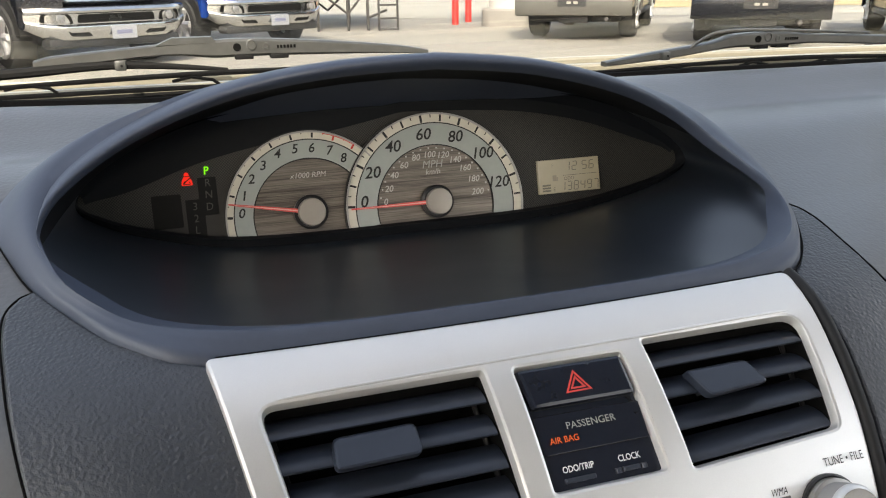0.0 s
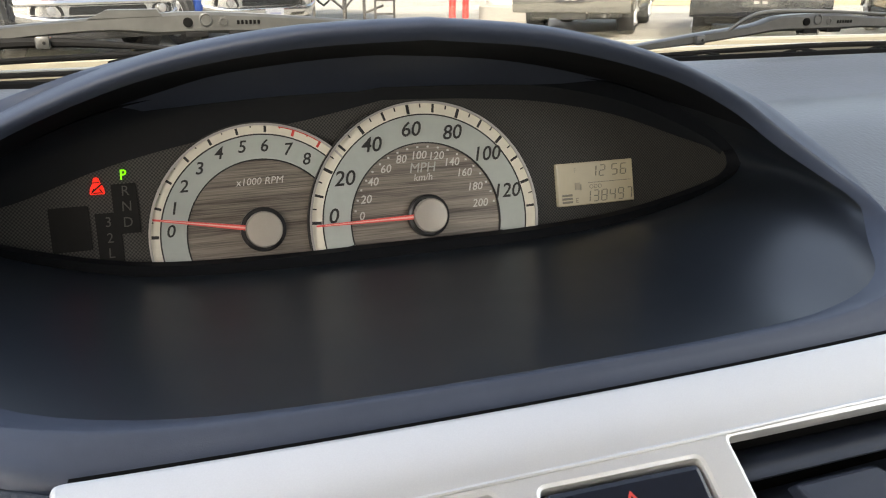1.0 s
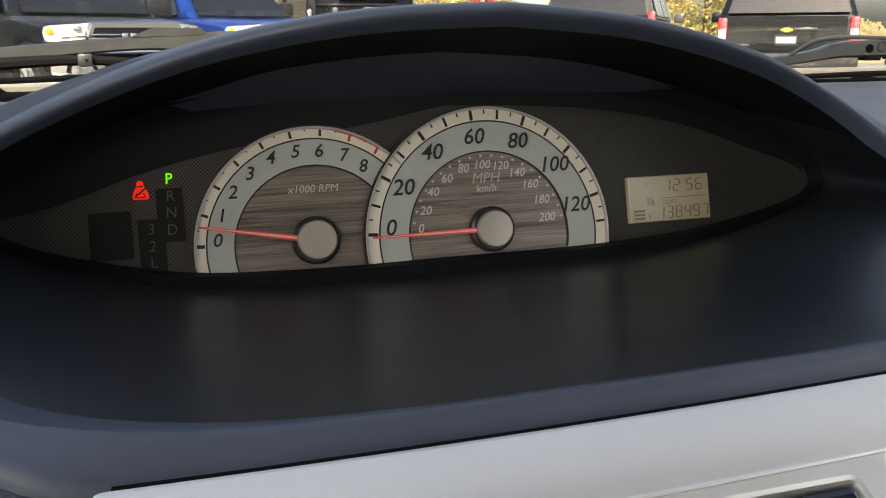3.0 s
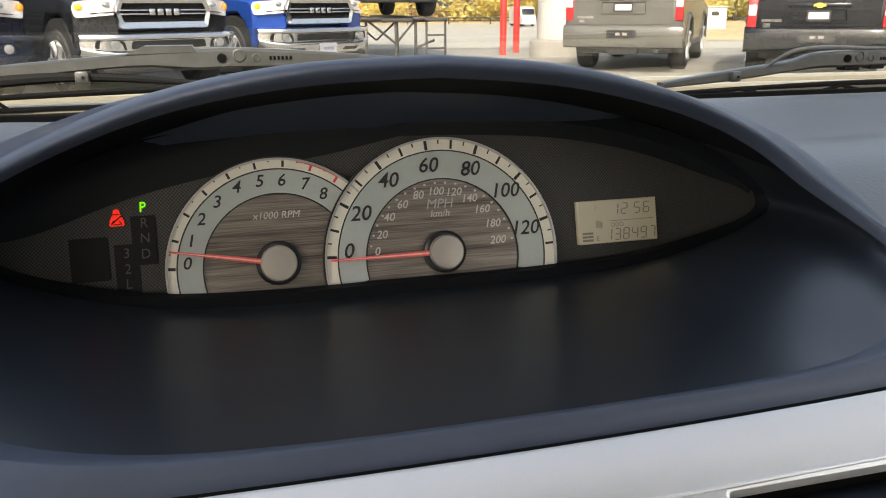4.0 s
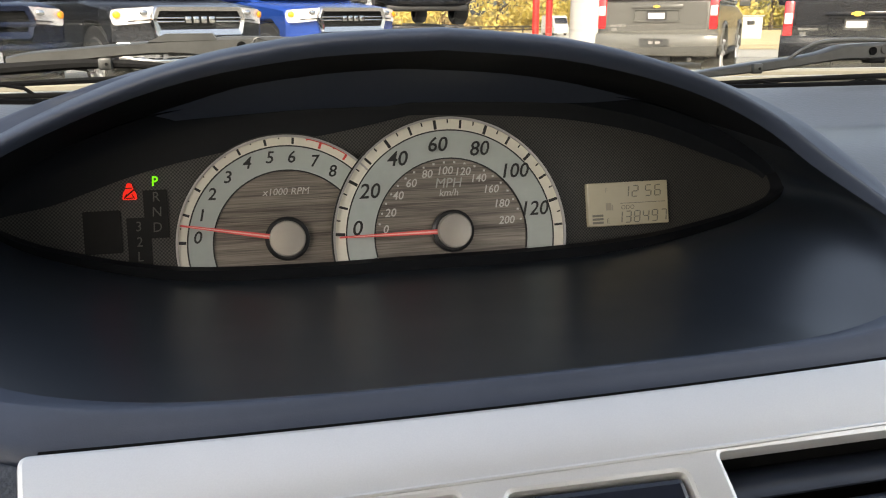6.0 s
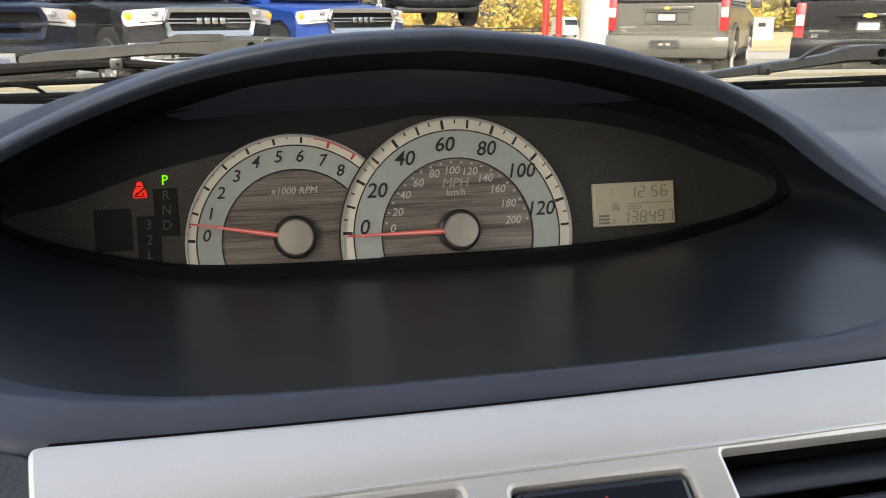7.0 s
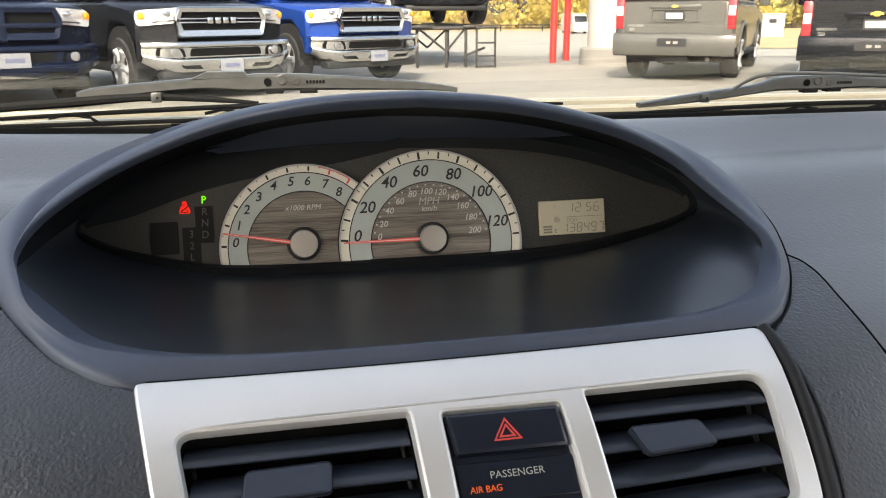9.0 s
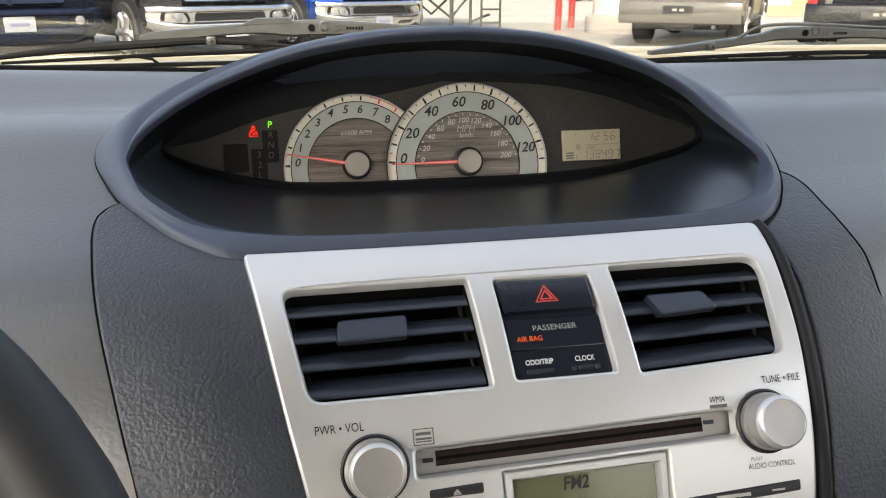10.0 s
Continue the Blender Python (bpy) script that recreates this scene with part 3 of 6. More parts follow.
def dial_parts(name, label, cx, cs, R, r_tick, r_disc, a0, a1, h, ticks, numbers, hub, needle_to, red_from=None):
    bm = bmesh.new()
    arc(bm, cx, cs, R - 0.0009, R, a0, a1, -0.003, h + 0.0016)
    base = part(name, bm, SILVER_DARK, cluster, label)
    bm = bmesh.new()
    arc(bm, cx, cs, r_tick, R - 0.0009, a0, a1, -0.003, h)
    part("scale_ring", bm, CREAM, base, "cream outer scale ring")
    bm = bmesh.new()
    arc(bm, cx, cs, r_tick - 0.0006, r_tick, a0, a1, -0.003, h + 0.0002)
    arc(bm, cx, cs, r_disc - 0.0006, r_disc, a0, a1, -0.003, h - 0.0006)
    arc(bm, cx, cs, R, R + 0.0007, a0, a1, -0.003, h + 0.0008)
    part("ring_line", bm, INK, base)
    if red_from is not None:
        bm = bmesh.new()
        arc(bm, cx, cs, R - 0.0013, R - 0.0009, 54, 78, 0.0, h + 0.0003, 24)
        part("red_zone", bm, INK_RED, base, "red line of the upper rev range")
    bm = bmesh.new()
    arc(bm, cx, cs, r_disc, r_tick - 0.0006, a0, a1, -0.003, h - 0.0001, taper=0.0008)
    part("numeral_ring", bm, RING, base, "pale grey numeral ring")
    bm = bmesh.new()
    arc(bm, cx, cs, 0, r_disc - 0.0006, 0, 360, -0.003, h - 0.0014)
    part("disc", bm, DISC, base, "brushed grey-brown centre disc")
    for major, angles in ticks:
        for a in angles:
            bm = bmesh.new()
            red = red_from is not None and a < red_from
            if major == 2:
                tick(bm, cx, cs, r_tick + 0.0003, R - 0.0011, a, 0.0014, h)
            elif major == 1:
                tick(bm, cx, cs, r_tick + 0.0006, R - 0.0011, a, 0.0011, h)
            else:
                tick(bm, cx, cs, r_tick + 0.0028, R - 0.0011, a, 0.0006, h)
            part("tick", bm, INK_RED if red else INK, base)
    for text, x, s, size in numbers:
        bm = bmesh.new()
        words(bm, text, size * 1.03, on_dial, x, s, h + 0.0003, shear=0.22, bold=size * 0.012)
        part("numeral", bm, INK, base)
    # needle and hub
    cx, cs = hub
    tip = Vector(needle_to)
    d = (tip - Vector((cx, cs)))
    l = d.length
    d.normalize()
    o = Vector((-d.y, d.x))
    bm = bmesh.new()
    quad = [(cx + d.x * r + o.x * w, cs + d.y * r + o.y * w) for r, w in ((0.004, -0.0012), (l, -0.0004), (l, 0.0004), (0.004, 0.0012))]
    prism(bm, quad, on_dial, h + 0.0022, h + 0.0032)
    part("needle", bm, NEEDLE, base, "slim red needle")
    # narrow pale bar paints the needle's highlight
    bm = bmesh.new()
    prism(bm, [(cx + d.x * r + o.x * w, cs + d.y * r + o.y * w) for r, w in ((0.004, -0.00042), (l * 0.93, -0.00012), (l * 0.93, 0.00012), (0.004, 0.00042))], on_dial, h + 0.0030, h + 0.0036)
    part("needle_highlight", bm, NEEDLE_PALE, base, "pale line painting the highlight along the needle")
    bm = bmesh.new()
    mid = Vector(on_dial(cx, cs, 0))
    axis = Vector(on_dial(0, 0, 1)) - Vector(on_dial(0, 0, 0))
    turned(bm, [(0.0098, h - 0.001), (0.0098, h + 0.0022), (0.0088, h + 0.003)], mid, axis)
    part("hub_collar", bm, BLACK, base)
    bm = bmesh.new()
    turned(bm, [(0.0079, h + 0.002), (0.0079, h + 0.0056), (0.0074, h + 0.0062), (0.004, h + 0.0065), (0.0, h + 0.0066)], mid, axis)
    part("hub", bm, HUB, base, "satin silver hub cap")
    return base


# tachometer, half behind the speedometer
TX, TS, TH = -0.0583, 0.0043, 0.0008
_ta = [175.9 - 15.17 * k for k in range(9)]
tacho = dial_parts("tachometer", "tachometer marked 0 to 8 with a red zone", TX, TS, 0.0487, 0.0442, 0.0334, 40, 200, TH,
                   [(2, _ta[:1]), (1, _ta[1:]), (0, [a - 7.6 for a in _ta[:-1]])],
                   [(str(k), x, s, 0.0072) for k, (x, s) in enumerate(((-.0977, .0094), (-.0954, .019), (-.0904, .028), (-.0833, .0351), (-.0747, .041), (-.0647, .043), (-.0552, .0429), (-.0452, .0407), (-.0374, .0358)))],
                   (-.0593, .0068), (-.1045, .0152), 82)
bm = bmesh.new()
words(bm, "x1000 RPM", 0.0044, on_dial, -.0585, .0278, TH - 0.0012, shear=0.22)
part("caption", bm, INK_PALE, tacho)
# speedometer
SX, SSV, SH = 0.0161, 0.0032, 0.0022
_sa = [175.7 - 26.6 * k for k in range(7)]
speedo = dial_parts("speedometer", "speedometer in MPH and km/h with cream scale ring", SX, SSV, 0.0553, 0.0496, 0.0366, -12, 192, SH,
                    [(2, _sa), (1, [a - 13.3 for a in _sa]), (0, [a - 6.65 for a in _sa] + [a - 19.95 for a in _sa[:-1]])],
                    [(str(20 * k), x, s, 0.0092) for k, (x, s) in enumerate(((-.028, .0092), (-.0213, .0257), (-.0077, .0399), (.0114, .0457), (.0313, .0431), (.0477, .0320), (.0565, .0137)))],
                    (.0162, .0057), (-.0365, .0058))
for k, (x, s) in enumerate(((-.0149, .0081), (-.0122, .0155), (-.0082, .0232), (-.0016, .0286), (.0062, .0325), (.0148, .0337), (.0234, .0329), (.0309, .0295), (.0368, .0241), (.0417, .0171), (.0438, .0091))):
    bm = bmesh.new()
    words(bm, str(20 * k), 0.0052, on_dial, SX + (x - .0165) * .985, s, SH - 0.0010, shear=0.22, bold=0.00005)
    part("km_numeral", bm, INK_PALE, speedo)
    for j in (0, 1):
        a = radians(175.7 - 16.53 * (k + 0.5 * j))
        if j and k == 10:
            continue
        bm = bmesh.new()
        bar(bm, on_dial, SX + 0.0345 * math.cos(a), SSV + 0.0345 * math.sin(a), 0.0009, 0.0009, SH - 0.0011, SH - 0.0016)
        part("km_mark", bm, INK_PALE, speedo)
bm = bmesh.new()
words(bm, "MPH", 0.0064, on_dial, .0158, .0279, SH - 0.0009, shear=0.22)
part("caption", bm, INK_MID, speedo, "faint MPH lettering")
bm = bmesh.new()
words(bm, "km/h", 0.0046, on_dial, .0158, .0235, SH - 0.0011, shear=0.22)
part("caption", bm, INK_PALE, speedo)

# gear letters and warning lamps
bm = bmesh.new()
prism(bm, [(-.1195, .0105), (-.1095, .0105), (-.1095, .0315), (-.1195, .0315)], on_dial, -0.003, -0.0016)
gears = part("gear_indicator", bm, DOOR_OFF, cluster, "gear letters with the P lit green")
bm = bmesh.new()
prism(bm, [(-.1270, -.0010), (-.1172, -.0010), (-.1172, .0198), (-.1270, .0198)], on_dial, -0.003, -0.0018)
part("indicator_window", bm, DOOR_OFF, gears)
for ch, x, s in (("P", -.1142, .035), ("R", -.1141, .0283), ("N", -.1141, .0218), ("D", -.1143, .0151), ("3", -.122, .0158), ("2", -.122, .0091), ("L", -.1221, .0027)):
    bm = bmesh.new()
    words(bm, ch, 0.0060, on_dial, x, s, -0.0012, shear=0.06, bold=0.00006 if ch == "P" else 0, wide=0.92)
    part("gear_letter", bm, GREEN_LIT if ch == "P" else INK_DIM, gears, "lit green letter P" if ch == "P" else "")
bm = bmesh.new()
prism(bm, rounded([(-.1445, .005), (-.1290, .005), (-.1290, .0235), (-.1445, .0235)], 0.001), on_dial, -0.003, -0.0016)
part("lamp_window", bm, DOOR_OFF, cluster, "unlit dark door warning lamp")
bm = bmesh.new()
prism(bm, rounded([(-.1279, .0278), (-.1219, .0278), (-.1222, .0305), (-.1234, .0325), (-.1239, .0349), (-.1258, .0349), (-.1263, .0325), (-.1275, .0305)], 0.0008), on_dial, -0.003, -0.0012)
belt = part("belt_lamp", bm, RED_LIT, cluster, "lit red seat belt lamp")
bm = bmesh.new()
bar(bm, on_dial, -.1248, .0304, 0.0052, 0.0006, -0.0008, -0.002, 38)
part("belt_mark", bm, DOOR_OFF, belt)
for _u, _v, _w, _t in ((-.1251, .0327, .0030, 0), (-.1265, .0292, .0022, 62), (-.1233, .0291, .0022, -62), (-.1249, .0284, .0030, 0)):
    bm = bmesh.new()
    bar(bm, on_dial, _u, _v, _w, 0.0004, -0.0008, -0.002, _t)
    part("belt_mark", bm, DOOR_OFF, belt)

# clock and odometer display
SEG = {"0": "abcdef", "1": "bc", "2": "abged", "3": "abgcd", "4": "fgbc", "5": "afgcd", "6": "afgedc", "7": "abc", "8": "abcdefg", "9": "abfgcd"}


def digit(bm, fn, ch, u, v, w, hh, t, h, slant=0.12):
    bars = {"a": (0, 1, 1), "g": (0, 0, 1), "d": (0, -1, 1), "b": (1, .5, 0), "c": (1, -.5, 0), "f": (-1, .5, 0), "e": (-1, -.5, 0)}
    for k in SEG[ch]:
        x, y, flat = bars[k]
        cx, cy = x * w / 2, y * hh / 2
        q = ((-w / 2 + t * .7, -t / 2), (w / 2 - t * .7, -t / 2), (w / 2 - t * .7, t / 2), (-w / 2 + t * .7, t / 2)) if flat else ((-t / 2, -hh / 4 + t * .35), (t / 2, -hh / 4 + t * .35), (t / 2, hh / 4 - t * .35), (-t / 2, hh / 4 - t * .35))
        prism(bm, [(u + cx + a + slant * (cy + b), v + cy + b) for a, b in q], fn, h - 0.0002, h)


bm = bmesh.new()
prism(bm, rounded([(.0846, .0031), (.1270, .0031), (.1270, .0243), (.0846, .0243)], 0.0006), on_dial, -0.003, 0.0006, 0.0004)
display = part("clock_display", bm, LCD, cluster, "pale amber clock and odometer display")
for txt, u0, v0, w, hh in (("12", .1045, .0196, .0030, .0052), ("56", .1165, .0196, .0030, .0052)):
    for k, ch in enumerate(txt):
        bm = bmesh.new()
        digit(bm, on_dial, ch, u0 + k * .0050, v0, w, hh, 0.0005, 0.0009)
        part("digit", bm, LCD_INK, display)
for k, ch in enumerate("138497"):
    bm = bmesh.new()
    digit(bm, on_dial, ch, .1005 + k * .0047, .0072, .0029, .0054, 0.0005, 0.0009)
    part("digit", bm, LCD_INK, display)
bm = bmesh.new()
bar(bm, on_dial, .1133, .0139, .024, .0003, 0.0009, 0.0004)
part("rule", bm, LCD_INK, display)
bm = bmesh.new()
words(bm, "ODO", 0.0030, on_dial, .1052, .0118, 0.0009)
part("caption", bm, LCD_INK, display)
bm = bmesh.new()
words(bm, "E", 0.0034, on_dial, .0945, .0055, 0.0009)
part("caption", bm, LCD_INK, display)
bm = bmesh.new()
words(bm, "F", 0.0034, on_dial, .0943, .0205, 0.0009)
part("caption", bm, LCD_OFF, display)
for k in range(3):
    bm = bmesh.new()
    bar(bm, on_dial, .0893, .0050 + .0017 * k, .0056, .0011, 0.0009, 0.0004)
    part("fuel_bar", bm, LCD_INK, display)
bm = bmesh.new()
bar(bm, on_dial, .0952, .0126, .0026, .0036, 0.0009, 0.0004)
bar(bm, on_dial, .0971, .0121, .0006, .0028, 0.0009, 0.0004)
part("fuel_mark", bm, LCD_OFF, display)

# ---- silver centre fascia ----
LEFT_VENT = rounded([(-.1008, -.0772), (-.0247, -.0772), (-.0285, -.0278), (-.1102, -.0278)], [.006, .0015, .0015, .006])
RIGHT_VENT = rounded([(.0430, -.0775), (.1115, -.0745), (.1155, -.0262), (.0397, -.0262)], [.0015, .004, .009, .0015])
SWITCHES = rounded([(-.0136, -.0758), (.0317, -.0760), (.0287, -.0297), (-.0164, -.0292)], .0018)
SLOT = rounded([(-.0600, -.1110), (.0815, -.1082), (.0820, -.0972), (-.0600, -.1000)], .002)
OUTER = rounded([(-.0985, -.158), (.1150, -.158), (.1192, -.118), (.1202, -.0945), (.1226, -.0690), (.1240, -.0390), (.1262, -.0045), (-.1262, -.0045), (-.1208, -.0317), (-.1158, -.058), (-.1104, -.0864), (-.1042, -.1135)],
                [.003, .003, .02, .02, .02, .02, .005, .0035, .02, .02, .02, .02])
RADIO_LCD = rounded([(-.0240, -.150), (.0490, -.150), (.0490, -.1112), (-.0245, -.1120)], .0015)
fascia_panel = thing("centre_fascia", "silver painted centre fascia round the vents and radio", "dashboard trim", (0, -0.05, 0.8))
bm = bmesh.new()
sheet(bm, dens(OUTER, .006), [dens(LEFT_VENT, .006), dens(RIGHT_VENT, .006), dens(SWITCHES, .006), dens(SLOT, .006), dens(RADIO_LCD, .006)], lambda u, v, h: fascia(u, v, h + 0.0025), 0.009, 0.0014, 0.004, 0.0042, 0.0004)
part("panel", bm, SILVER, fascia_panel, "satin silver painted panel")
bm = bmesh.new()
sheet(bm, dens(inset(OUTER, 0.001), .008), [dens(LEFT_VENT, .006), dens(RIGHT_VENT, .006)], lambda u, v, h: fascia(u, v, h - 0.0045), 0.004, 0.0005, 0.006)
part("backing", bm, GAP, fascia_panel)


bm = bmesh.new()
_bead = [(-.1060, -.0262), (-.085, -.0255), (-.03, -.0250), (.03, -.0246), (.09, -.0240), (.1130, -.0242)]
tube(bm, [fascia(p.x, p.y, 0.0023) for p in spline([(a, b, 0) for a, b in _bead], 80)], [0.0007 * min(1.0, 0.1 + k / 8, 0.1 + (80 - k) / 8) for k in range(81)], 8)
part("bead", bm, SILVER, fascia_panel, "fine raised line above the vents")


def lerp2(a, b, t):
    return (a[0] + (b[0] - a[0]) * t, a[1] + (b[1] - a[1]) * t)


def air_vent(label, tl, tr, br, bl, tab, rows=4):
    """An air vent: dark frame and box, broad curved slats and a tipped thumb tab on the second slat."""
    vent = thing("air_vent", label, "air vent", fascia((tl[0] + tr[0]) / 2, (tl[1] + bl[1]) / 2, -0.01), "dashboard air vents")
    bm = bmesh.new()
    rim = dens([bl, br, tr, tl], .006)
    c = ((tl[0] + tr[0] + bl[0] + br[0]) / 4, (tl[1] + bl[1]) / 2)
    loft(bm, [[fascia(u + (u - c[0]) * k, v + (v - c[1]) * k, h) for u, v in rim] for h, k in ((-0.001, 0.02), (-0.0012, -0.004), (-0.015, -0.01), (-0.04, -0.05))], True, False, True)
    part("duct", bm, GAP, vent, "unlit black duct")
    for k in range(rows):
        t = (k + 0.52) / rows
        a, b = lerp2(tl, bl, t), lerp2(tr, br, t)
        bm = bmesh.new()
        # blade: a thin curved section, its upper edge deep in the duct, its lower edge out towards the sitters
        top = [(-0.0064, -0.0112), (-0.0042, -0.0076), (-0.0015, -0.0047), (0.0013, -0.0027), (0.0034, -0.0016), (0.0044, -0.0016)]
        under = [(0.0047, -0.0024), (0.0038, -0.0034), (0.0015, -0.0048), (-0.0016, -0.0070), (-0.0049, -0.0108)]
        rings = []
        for j in range(9):
            u, v = lerp2((a[0] + .0009, a[1]), (b[0] - .0009, b[1]), j / 8)
            rings.append([fascia(u, v - d, h) for d, h in top + under])
        loft(bm, rings, True, True, True)
        part("slat", bm, SLAT, vent)
    for e, w in ((0.03, 0.0012), (0.97, 0.0012)):
        bm = bmesh.new()
        a, b = lerp2(tl, tr, e), lerp2(bl, br, e)
        rod(bm, fascia(*a, -0.012), fascia(*b, -0.012), w, n=8)
        part("link_bar", bm, BLACK, vent)
    # tab: a rounded plate, its lower edge standing off, on a short stem
    bm = bmesh.new()
    v0, v1 = max(p[1] for p in tab), min(p[1] for p in tab)
    pad(bm, rounded(tab, .0026), lambda u, v, h: fascia(u, v, h - 0.0012 + 0.0068 * (v0 - v) / (v0 - v1)), -0.0040, 0.0006, 0.0012)
    t = part("thumb_tab", bm, SLAT, vent, "square dark grey thumb tab")
    bm = bmesh.new()
    q = inset(tab, .0035)
    prism(bm, dens(q, .005), fascia, -0.008, 0.0008)
    part("stem", bm, BLACK, t)
    return vent


air_vent("black air vent with a thumb tab on its slats", (-.1102, -.0278), (-.0285, -.0278), (-.0247, -.0772), (-.1008, -.0772), [(-.0885, -.0545), (-.0580, -.0540), (-.0572, -.0412), (-.0872, -.0418)])
air_vent("black air vent with a thumb tab on its slats", (.0397, -.0262), (.1155, -.0262), (.1115, -.0745), (.0430, -.0775), [(.0573, -.0540), (.0857, -.0523), (.0832, -.0404), (.0545, -.0406)])

# ---- hazard switch block ----
switches = thing("switch_block", "gloss black switch block with hazard button and airbag lamp", "switch panel", fascia(.008, -.076, 0))
bm = bmesh.new()
pad(bm, inset(SWITCHES, -0.0004), fascia, -0.010, -0.0014, 0.0004)
part("block", bm, PIANO, switches)
bm = bmesh.new()
pad(bm, rounded([(-.0136, -.0458), (.0288, -.0464), (.0279, -.0306), (-.0158, -.0301)], .0018), fascia, -0.002, 0.0026, 0.0016)
hazard = part("hazard_button", bm, PIANO, switches, "black hazard button with a red triangle")
for r0, r1 in ((0.0056, 0.0045), (0.0033, 0.0022)):
    bm = bmesh.new()
    o = [(.0062 + r0 * 1.12 * math.cos(radians(a)), -.0393 + r0 * math.sin(radians(a))) for a in (90, 210, 330)]
    i = [(.0062 + r1 * 1.12 * math.cos(radians(a)), -.0393 + r1 * math.sin(radians(a))) for a in (90, 210, 330)]
    loft(bm, [[fascia(u, v, 0.0024) for u, v in o], [fascia(u, v, 0.0030) for u, v in o], [fascia(u, v, 0.0030) for u, v in i], [fascia(u, v, 0.0024) for u, v in i]], True)
    part("triangle", bm, INK_RED, hazard, "red triangle outline")
bm = bmesh.new()
pad(bm, rounded([(-.0132, -.0627), (.0300, -.0629), (.0300, -.0487), (-.0140, -.0480)], .0012), fascia, -0.002, -0.0004, 0.0004)
airbag = part("airbag_window", bm, PIANO, switches, "dark window reading PASSENGER AIR BAG")
bm = bmesh.new()
words(bm, "PASSENGER", 0.0037, fascia, .0078, -.0535, 0.0006, wide=1.06)
part("caption", bm, INK_MID, airbag)
bm = bmesh.new()
words(bm, "AIR BAG", 0.0033, fascia, -.0044, -.0581, 0.0006, wide=0.95)
part("caption", bm, ORANGE_LIT, airbag, "lit orange AIR BAG lettering")
for text, u, w in (("ODO/TRIP", -.0018, .0122), ("CLOCK", .0190, .0070)):
    bm = bmesh.new()
    words(bm, text, 0.0033, fascia, u, -.0686, -0.0002, bold=0.00005, wide=0.82)
    part("caption", bm, INK_WHITE, switches)
    bm = bmesh.new()
    prism(bm, dens(rounded([(u - w / 2, -.0734), (u + w / 2, -.0734), (u + w / 2, -.0716), (u - w / 2, -.0716)], .0006), .004), fascia, -0.002, 0.0004, 0.0004)
    part("push_button", bm, SLAT, switches)
    if text == "CLOCK":
        for d in (-.0053, .0053):
            bm = bmesh.new()
            prism(bm, dens(rounded([(u + d - .0011, -.0736), (u + d + .0011, -.0736), (u + d + .0011, -.0716), (u + d - .0011, -.0716)], .0004), .004), fascia, -0.002, 0.0001, 0.0003)
            part("guard_peg", bm, SLAT, switches)

# ---- car radio ----
radio = thing("car_radio", "silver car radio with disc slot, two knobs and display", "car radio", fascia(.01, -.15, 0))
bm = bmesh.new()
prism(bm, dens([(-.062, -.1130), (.0835, -.1100), (.0840, -.0955), (-.062, -.0985)], .005), fascia, -0.012, -0.0036)
slot = part("disc_slot", bm, SILVER_DARK, radio, "recessed slot for discs")
bm = bmesh.new()
prism(bm, dens([(-.0510, -.1076), (.0690, -.1056), (.0690, -.0993), (-.0510, -.1013)], .005), fascia, -0.006, -0.0030)
part("slot_mouth", bm, material("slot_felt", (0.022, 0.014, 0.012), rough=0.9, var=0.3, spec=0.2), slot)
bm = bmesh.new()
prism(bm, dens([(-.0506, -.1052), (.0686, -.1031), (.0686, -.1017), (-.0506, -.1038)], .005), fascia, -0.006, -0.0027)
part("slot_gap", bm, GAP, slot)
for u, v in ((-.0545, -.1048), (.0722, -.1018)):
    bm = bmesh.new()
    prism(bm, rounded([(u - .0022, v - .0009), (u + .0022, v - .0009), (u + .0022, v + .0009), (u - .0022, v + .0009)], .0003), fascia, -0.006, -0.0026)
    part("end_mark", bm, SLAT, slot)


def knob(u, v, label):
    k = part("knob", knob_bm(u, v, ((0.0125, 0.0), (0.0125, 0.004), (0.0112, 0.0045), (0.0112, 0.0125), (0.0107, 0.0143), (0.0099, 0.0148), (0.0090, 0.0146), (0.005, 0.0147), (0, 0.0147))), SILVER_DARK, radio, label)
    part("knob_ring", knob_bm(u, v, ((0.0140, -0.001), (0.0140, 0.0012), (0.0132, 0.0018), (0.0126, 0.0012), (0.0126, -0.001))), BLACK, k)
    part("bright_edge", knob_bm(u, v, ((0.0113, 0.0118), (0.0113, 0.0128), (0.0107, 0.0144), (0.0098, 0.0150), (0.0096, 0.0146))), SILVER, k)


def knob_bm(u, v, prof):
    bm = bmesh.new()
    base = fascia(u, v, 0.0022)
    turned(bm, list(prof), base, (fascia(u, v, 1) - fascia(u, v, 0)), 48)
    return bm


knob(-.0768, -.1055, "round satin silver volume knob")
knob(.0962, -.1035, "round satin silver tuning knob")
for text, u, v, size in (("PWR \u2022 VOL", -.0900, -.0887, .0050), ("TUNE \u2022 FILE", .1074, -.0862, .0046)):
    bm = bmesh.new()
    words(bm, text, size, fascia, u, v, 0.0029, wide=0.8)
    part("caption", bm, INK, radio)
for text, u, v, size in (("WMA", .0749, -.0925, .0038), ("AUDIO CONTROL", .0966, -.1222, .0034)):
    bm = bmesh.new()
    words(bm, text, size, fascia, u, v, 0.0029, wide=0.8, shear=0.3 if text == "WMA" else 0)
    part("caption", bm, INK_GREY if text != "WMA" else INK, radio)
bm = bmesh.new()
words(bm, "PUSH", 0.0022, fascia, .0895, -.1190, 0.0029)
part("caption", bm, INK_GREY, radio)
